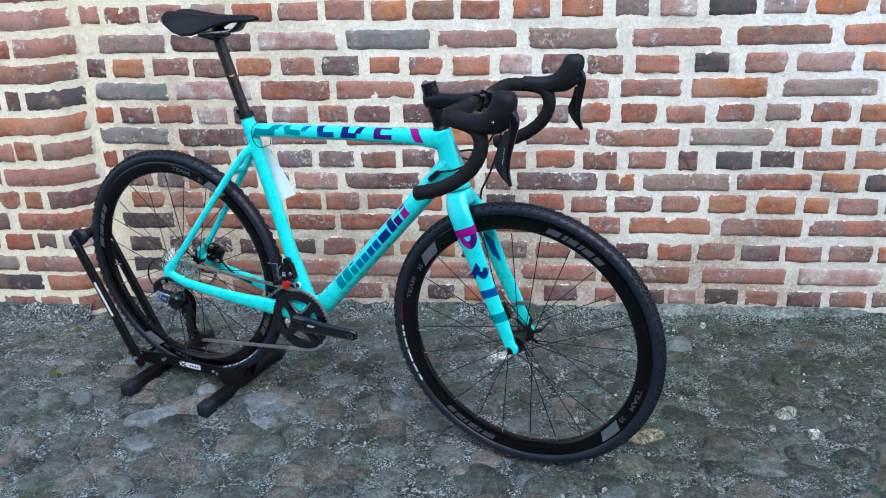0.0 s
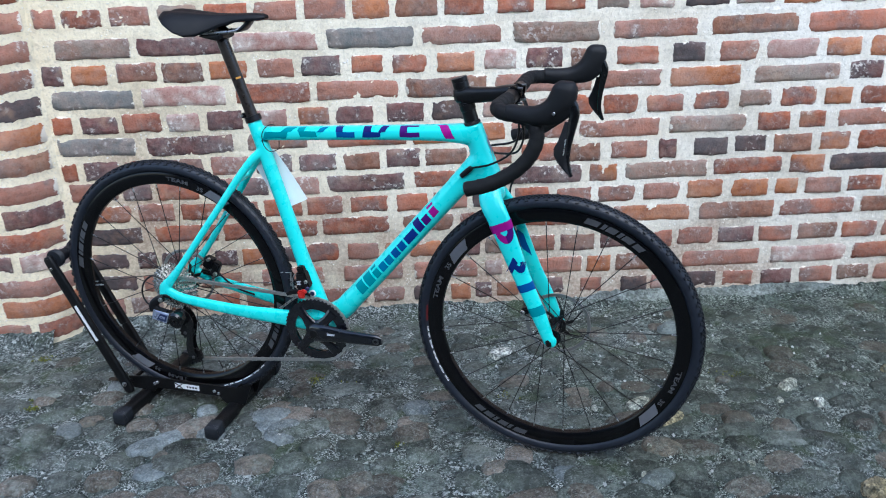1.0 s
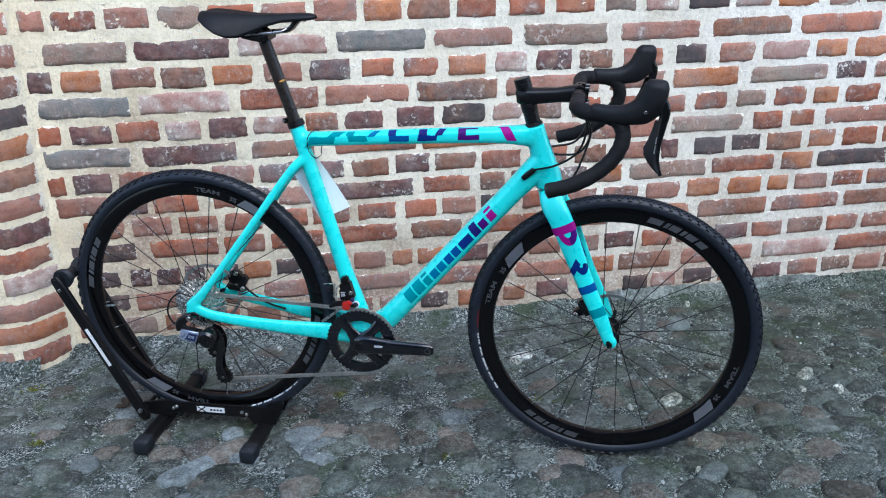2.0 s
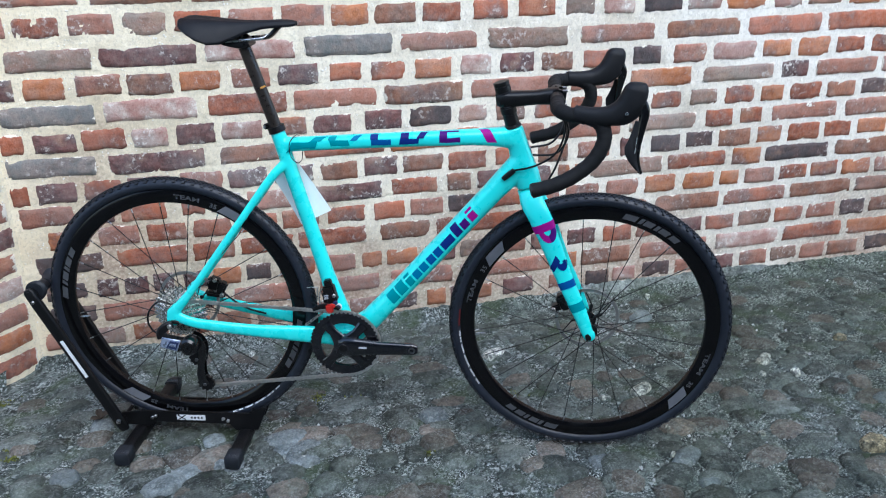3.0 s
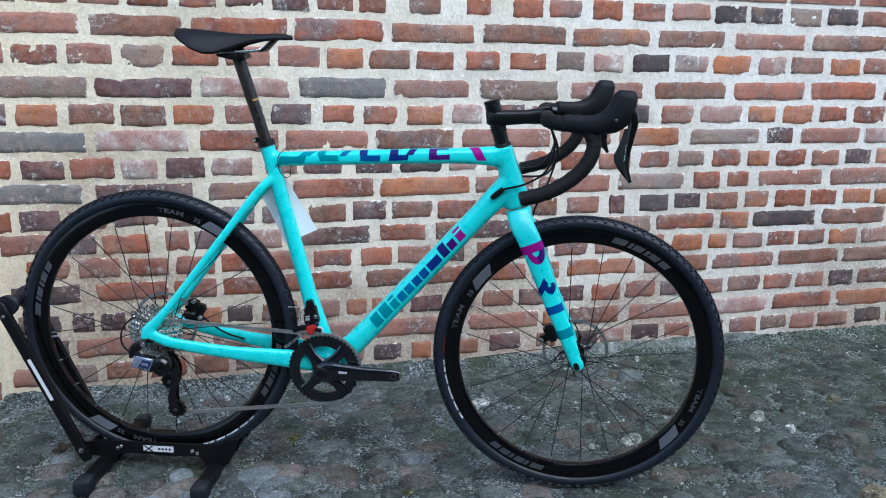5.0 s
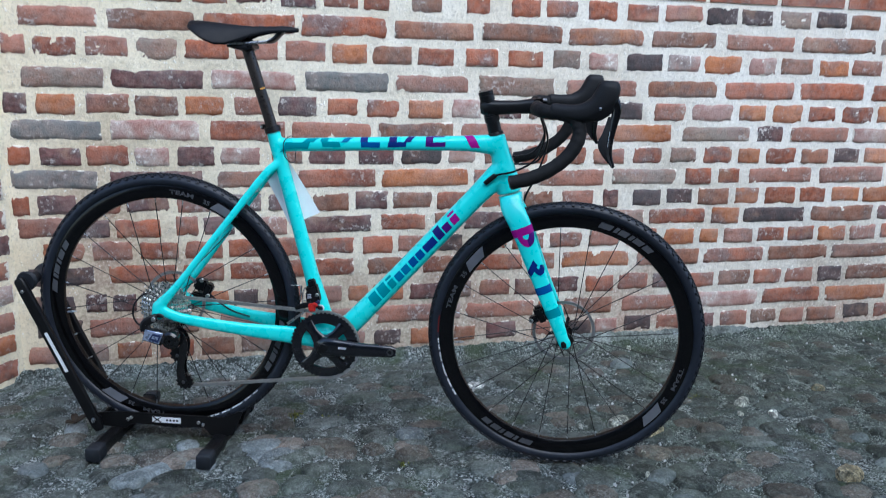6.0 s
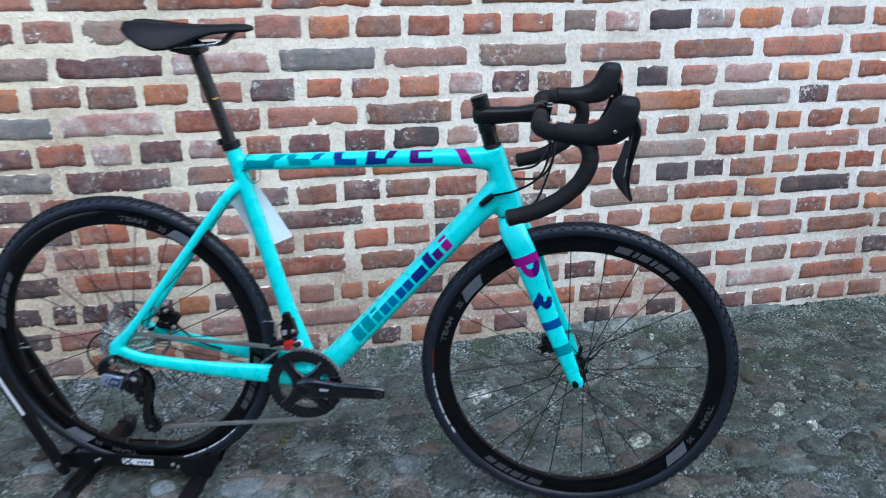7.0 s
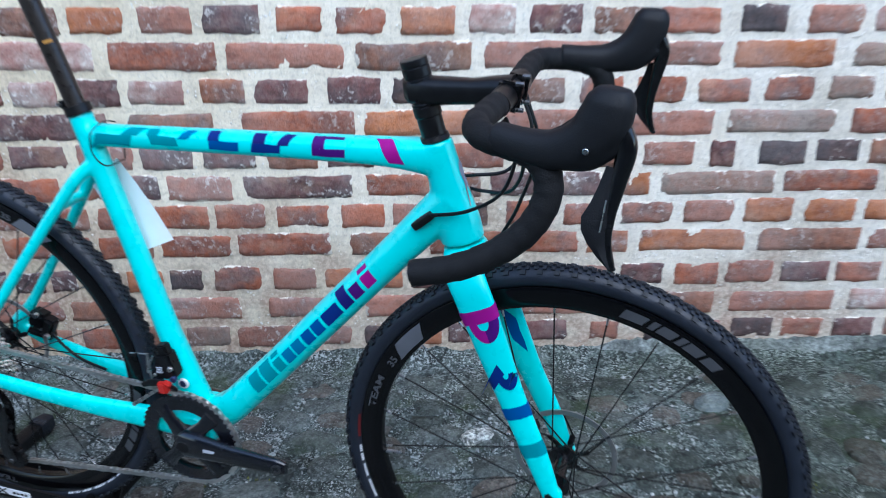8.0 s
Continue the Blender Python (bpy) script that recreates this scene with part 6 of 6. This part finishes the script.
bm = bmesh.new()
xs = [-60, -20, -6, -3.2] + [-2.2 + 0.0095 * i for i in range(480)] + [3.4, 6, 20, 60]
ys = [-90, -30, -8, -3, -1, 0] + [0.45 + 0.0095 * i for i in range(228)] + [2.7, 3.2, 12, 60]
verts = [[bm.verts.new((x, y, ground_height(x, y) if -2.3 < x < 2.6 and 0.3 < y < 2.7 else -0.004)) for x in xs] for y in ys]
for a, b in zip(verts, verts[1:]):
    for i in range(len(xs) - 1):
        bm.faces.new((a[i], a[i + 1], b[i + 1], b[i]))
ground = tagged(part("ground", bm, GRIT), "dark trodden grit with moss between old cobblestones", "ground", kind="structure")


def cobble_verts(rnd, rx, ry, dome):
    """Rings of an uneven, rounded stone: centre, three rings on top, one under the grit."""
    n = 12
    shape = [1 + rnd.uniform(-0.14, 0.12) for _ in range(n)]
    turn = rnd.uniform(0, 6.28)
    square = rnd.uniform(0.66, 0.95)
    tilt_x, tilt_y = rnd.uniform(-0.3, 0.3), rnd.uniform(-0.3, 0.3)
    out = [(0, 0, dome)]
    for f, h in ((0.48, 0.97), (0.78, 0.78), (0.97, 0.22), (1.05, -1.1)):
        for k in range(n):
            a = turn + 2 * math.pi * k / n
            c, s = math.cos(a), math.sin(a)
            cx, cy = math.copysign(abs(c) ** square, c) * f * shape[k], math.copysign(abs(s) ** square, s) * f * shape[k]
            out.append((rx * cx, ry * cy, dome * (h + (cx * tilt_x + cy * tilt_y) * 0.5) * (1 + rnd.uniform(-0.10, 0.10))))
    faces = [(0, 1 + k, 1 + (k + 1) % n) for k in range(n)]
    for r in range(3):
        b0, b1 = 1 + r * n, 1 + (r + 1) * n
        faces += [(b0 + k, b1 + k, b1 + (k + 1) % n, b0 + (k + 1) % n) for k in range(n)]
    return out, faces


POOL = []
for mat in STONE:
    for k in range(7):
        v, f = cobble_verts(random.Random(40 + k), 0.052, 0.040, 0.0150)
        me = bpy.data.meshes.new("cobble")
        me.from_pydata(v, [], f)
        me.materials.append(mat)
        for p in me.polygons:
            p.use_smooth = True
        POOL.append(me)

rnd = random.Random(11)
rest_v, rest_f, rest_m = [], [], []
count = 0
y, row = -3.1, 0
while y < 2.53:
    depth = rnd.uniform(0.066, 0.098)
    x = -4.2 + rnd.uniform(0, 0.1)
    while x < 5.2:
        wide = rnd.choice((rnd.uniform(0.065, 0.110), rnd.uniform(0.085, 0.160)))
        cx, cy = x + wide / 2, y + rnd.uniform(-0.020, 0.020)
        x += wide + rnd.uniform(0.000, 0.012)
        if rnd.random() < 0.07 or (cy > 2.40 and cx < CORNER_X + 0.05):
            continue
        # trodden under towards the wall and the open side
        sunk = 0.0062 * min(1, max(0, (cy - 1.95) / 0.45)) + 0.0022 * min(1, max(0, (cx - 0.2) / 1.2)) + 0.0025 * noise.noise(Vector((cx * 2.2, cy * 2.2, 9)))
        # dark stones come more often as x grows
        kind = rnd.choice((1, 1, 1, 2)) if rnd.random() < min(0.85, max(0.2, 0.35 + 0.32 * cx)) else rnd.choice((0, 0, 0, 1, 1, 2, 2, 0, 2, 3))
        turn, lift = rnd.uniform(-0.45, 0.45), ground_height(cx, cy) - 0.0022 - sunk + rnd.uniform(-0.0050, 0.0020)
        if -1.05 < cx < 1.75 and 1.15 < cy < 2.5 and count < 300:
            ob = new("cobble", POOL[kind * 7 + rnd.randrange(7)])
            ob.parent = ground
            ob.matrix_local = pose(cx, cy, lift, rnd.uniform(-2, 2), rnd.uniform(-2, 2), math.degrees(turn)) @ Matrix.Diagonal((wide / 0.110, depth / 0.080, rnd.uniform(0.7, 1.2), 1))
            count += 1
        else:
            v, f = cobble_verts(rnd, wide * 0.47, depth * 0.50, 0.0150)
            base, c, s = len(rest_v), math.cos(turn), math.sin(turn)
            rest_v += [(cx + a * c - b * s, cy + a * s + b * c, lift + h) for a, b, h in v]
            rest_f += [tuple(base + i for i in q) for q in f]
            rest_m += [kind % 3] * len(f)
    y, row = y + depth * 0.95, row + 1
me = bpy.data.meshes.new("cobble_rest")
me.from_pydata(rest_v, [], rest_f)
for mat in STONE[:3]:
    me.materials.append(mat)
for p in me.polygons:
    p.use_smooth = True
me.polygons.foreach_set("material_index", rest_m)
ob = new("cobble_rest", me)
ob.parent = ground
tagged(ob, "grey cobbles farther out", kind="stuff")

# pale stones and pebbles that stand out
for x, y, rx, ry, tall, mat in (
    (1.138, 2.006, 0.036, 0.017, 0.012, FOUND[1]), (1.152, 1.548, 0.038, 0.030, 0.016, FOUND[0]), (0.342, 2.268, 0.042, 0.022, 0.009, FOUND[1]), (0.690, 1.948, 0.045, 0.020, 0.010, FOUND[1]),
    (-0.640, 1.866, 0.058, 0.036, 0.010, STONE[3]), (-0.335, 1.985, 0.062, 0.034, 0.010, STONE[3]), (-0.290, 1.925, 0.050, 0.030, 0.010, STONE[3]), (0.907, 2.373, 0.040, 0.030, 0.010, STONE[3]),
    (1.183, 1.906, 0.012, 0.009, 0.008, FOUND[1]), (1.463, 2.064, 0.020, 0.018, 0.010, FOUND[0]), (0.653, 1.626, 0.050, 0.026, 0.010, STONE[3]), (-0.080, 1.668, 0.045, 0.034, 0.012, STONE[2]),
    (0.749, 1.869, 0.046, 0.028, 0.010, FOUND[0]), (-0.520, 1.940, 0.060, 0.040, 0.009, STONE[2]), (0.060, 1.860, 0.050, 0.040, 0.010, STONE[2]), (-0.430, 1.640, 0.055, 0.040, 0.012, STONE[2]), (1.251, 1.799, 0.030, 0.020, 0.009, STONE[2]),
):
    v, f = cobble_verts(random.Random(int(1000 * (x + 3))), rx, ry, tall)
    me = bpy.data.meshes.new("pebble")
    me.from_pydata([(a, b, h) for a, b, h in v], [], f)
    me.materials.append(mat)
    for p in me.polygons:
        p.use_smooth = True
    ob = new("pebble", me)
    ob.parent = ground
    ob.matrix_local = pose(x, y, ground_height(x, y) + 0.009, 0, 0, rnd.uniform(0, 40))

for x, y in ((0.565, 1.938), (0.665, 1.747), (0.896, 1.662), (1.187, 1.920), (1.084, 1.934), (0.472, 1.566), (0.622, 1.640), (1.009, 2.520), (0.392, 1.800), (-0.296, 1.884), (0.251, 1.728), (-0.399, 2.480)):
    v, f = cobble_verts(random.Random(int(1000 * (x + 5))), rnd.uniform(0.007, 0.015), rnd.uniform(0.005, 0.009), 0.006)
    me = bpy.data.meshes.new("stone_chip")
    me.from_pydata(v, [], f)
    me.materials.append(FOUND[1])
    ob = new("stone_chip", me)
    ob.parent = ground
    ob.matrix_local = pose(x, y, ground_height(x, y) + 0.009, 0, 0, rnd.uniform(0, 180))

# worn stones with a tone of their own: brown, grey or blue
for x, y, r, k in ((0.165, 1.971, 26, 2), (1.184, 2.174, 34, 2), (0.935, 1.857, 46, 2), (-0.837, 2.010, 34, 2), (-0.6, 2.066, 48, 0), (-0.684, 1.971, 46, 2), (-0.538, 1.852, 62, 1), (-0.300, 1.881, 44, 3),
                   (-0.331, 1.936, 46, 3), (0.484, 1.804, 44, 2), (0.433, 1.594, 40, 0), (0.657, 1.526, 30, 3), (0.915, 1.460, 48, 2), (1.336, 1.729, 34, 3), (0.734, 1.624, 40, 0), (0.897, 1.665, 12, 3),
                   (-0.100, 1.823, 44, 1), (-0.199, 1.936, 36, 0), (0.084, 1.764, 44, 1), (0.268, 1.705, 40, 2), (0.077, 1.934, 34, 0), (0.110, 2.347, 50, 1), (1.107, 1.469, 50, 2),
                   (0.896, 2.108, 24, 2), (0.967, 2.053, 26, 2), (0.697, 1.754, 56, 2), (0.480, 1.653, 58, 0), (1.120, 1.750, 60, 1), (0.311, 1.700, 48, 1), (0.680, 1.537, 38, 0),
                   (-0.260, 1.992, 46, 2), (-0.198, 1.836, 40, 1), (-0.344, 1.770, 56, 2), (-1.005, 2.116, 36, 2), (-0.561, 1.800, 58, 0)):
    v, f = cobble_verts(random.Random(int(1000 * (x + 7))), r / 1000, r / 1000 * 0.68, 0.0105)
    me = bpy.data.meshes.new("cobble")
    me.from_pydata(v, [], f)
    me.materials.append(STONE[k])
    for p in me.polygons:
        p.use_smooth = True
    ob = new("cobble", me)
    ob.parent = ground
    ob.matrix_local = pose(x, y, ground_height(x, y) + 0.0035, 0, 0, rnd.uniform(-25, 25))

# dry curled leaf caught beside the stand's foot
leaf_at = (-0.824, 2.212)
bm = bmesh.new()
for turn, size, lean in ((0.4, 0.030, 0.7), (1.9, 0.024, 1.0), (3.6, 0.027, 0.5)):
    across = Vector((-math.sin(turn), math.cos(turn), 0))
    rows = []
    for i in range(7):
        f = i / 6
        spine = Vector((math.cos(turn) * size * f, math.sin(turn) * size * f, 0.004 + lean * size * f * (1.3 - 0.6 * f)))
        half = size * 0.42 * math.sin(math.pi * (0.08 + 0.88 * f))
        rows.append([bm.verts.new(spine + across * (half * k) + Vector((0, 0, 0.006 * k * k))) for k in (-1, -0.5, 0, 0.5, 1)])
    for a, b in zip(rows, rows[1:]):
        for k in range(4):
            bm.faces.new((a[k], a[k + 1], b[k + 1], b[k]))
leaf = part("dry_leaf", bm, LEAF)
thick = leaf.modifiers.new("thick", "SOLIDIFY")
thick.thickness = 0.0008
leaf.matrix_local = pose(leaf_at[0], leaf_at[1], ground_height(*leaf_at) + 0.001)
tagged(leaf, "dark brown curled dry leaf lying beside the stand", "leaf")

# little tufts of yellow moss
mv, mf = [], []
for x, y in ((-0.122, 2.168), (0.341, 2.037), (0.018, 1.825), (-1.031, 2.122), (-1.112, 2.375), (-0.230, 2.169), (0.990, 2.099), (1.012, 2.085), (-1.030, 2.087)):
    for i in range(46):
        a, d = rnd.uniform(0, 6.28), abs(rnd.gauss(0, 0.014))
        px, py, r = x + d * 1.5 * math.cos(a), y + d * math.sin(a), rnd.uniform(0.0016, 0.0034)
        z, base = ground_height(px, py) + 0.0045, len(mv)
        mv += [(px + r * math.cos(1.26 * k), py + r * math.sin(1.26 * k), z - 0.003) for k in range(5)] + [(px, py, z + r)]
        mf += [(base + k, base + (k + 1) % 5, base + 5) for k in range(5)]
me = bpy.data.meshes.new("moss_tufts")
me.from_pydata(mv, [], mf)
me.materials.append(MOSS)
tagged(new("moss_tufts", me), "small yellow-green moss tufts between the cobbles", "moss", kind="stuff")

# crumbs of stone and mortar strewn over the grit
cv, cf = [], []
for i in range(2600):
    x, y = rnd.uniform(-1.5, 2.4), 2.56 - abs(rnd.gauss(0, 0.85))
    if y < 0.5 or noise.noise(Vector((x * 3.2, y * 3.2, 4))) < -0.12 or (y > 2.43 and x < -1.0):
        continue
    r = 0.0010 + 0.0065 * rnd.random() ** 6
    z = ground_height(x, y) + 0.0030
    base = len(cv)
    a0 = rnd.uniform(0, 6)
    for k in range(4):
        cv.append((x + r * math.cos(a0 + 1.57 * k) * rnd.uniform(0.7, 1.3), y + r * math.sin(a0 + 1.57 * k) * rnd.uniform(0.7, 1.3), z - r * 0.6))
    cv.append((x, y, z + r * 0.7))
    cf += [(base + k, base + (k + 1) % 4, base + 4) for k in range(4)]
me = bpy.data.meshes.new("grit_crumbs")
me.from_pydata(cv, [], cf)
me.materials.append(CRUMB)
tagged(new("grit_crumbs", me), "pale crumbs of stone and mortar strewn on the ground", "gravel", kind="stuff")
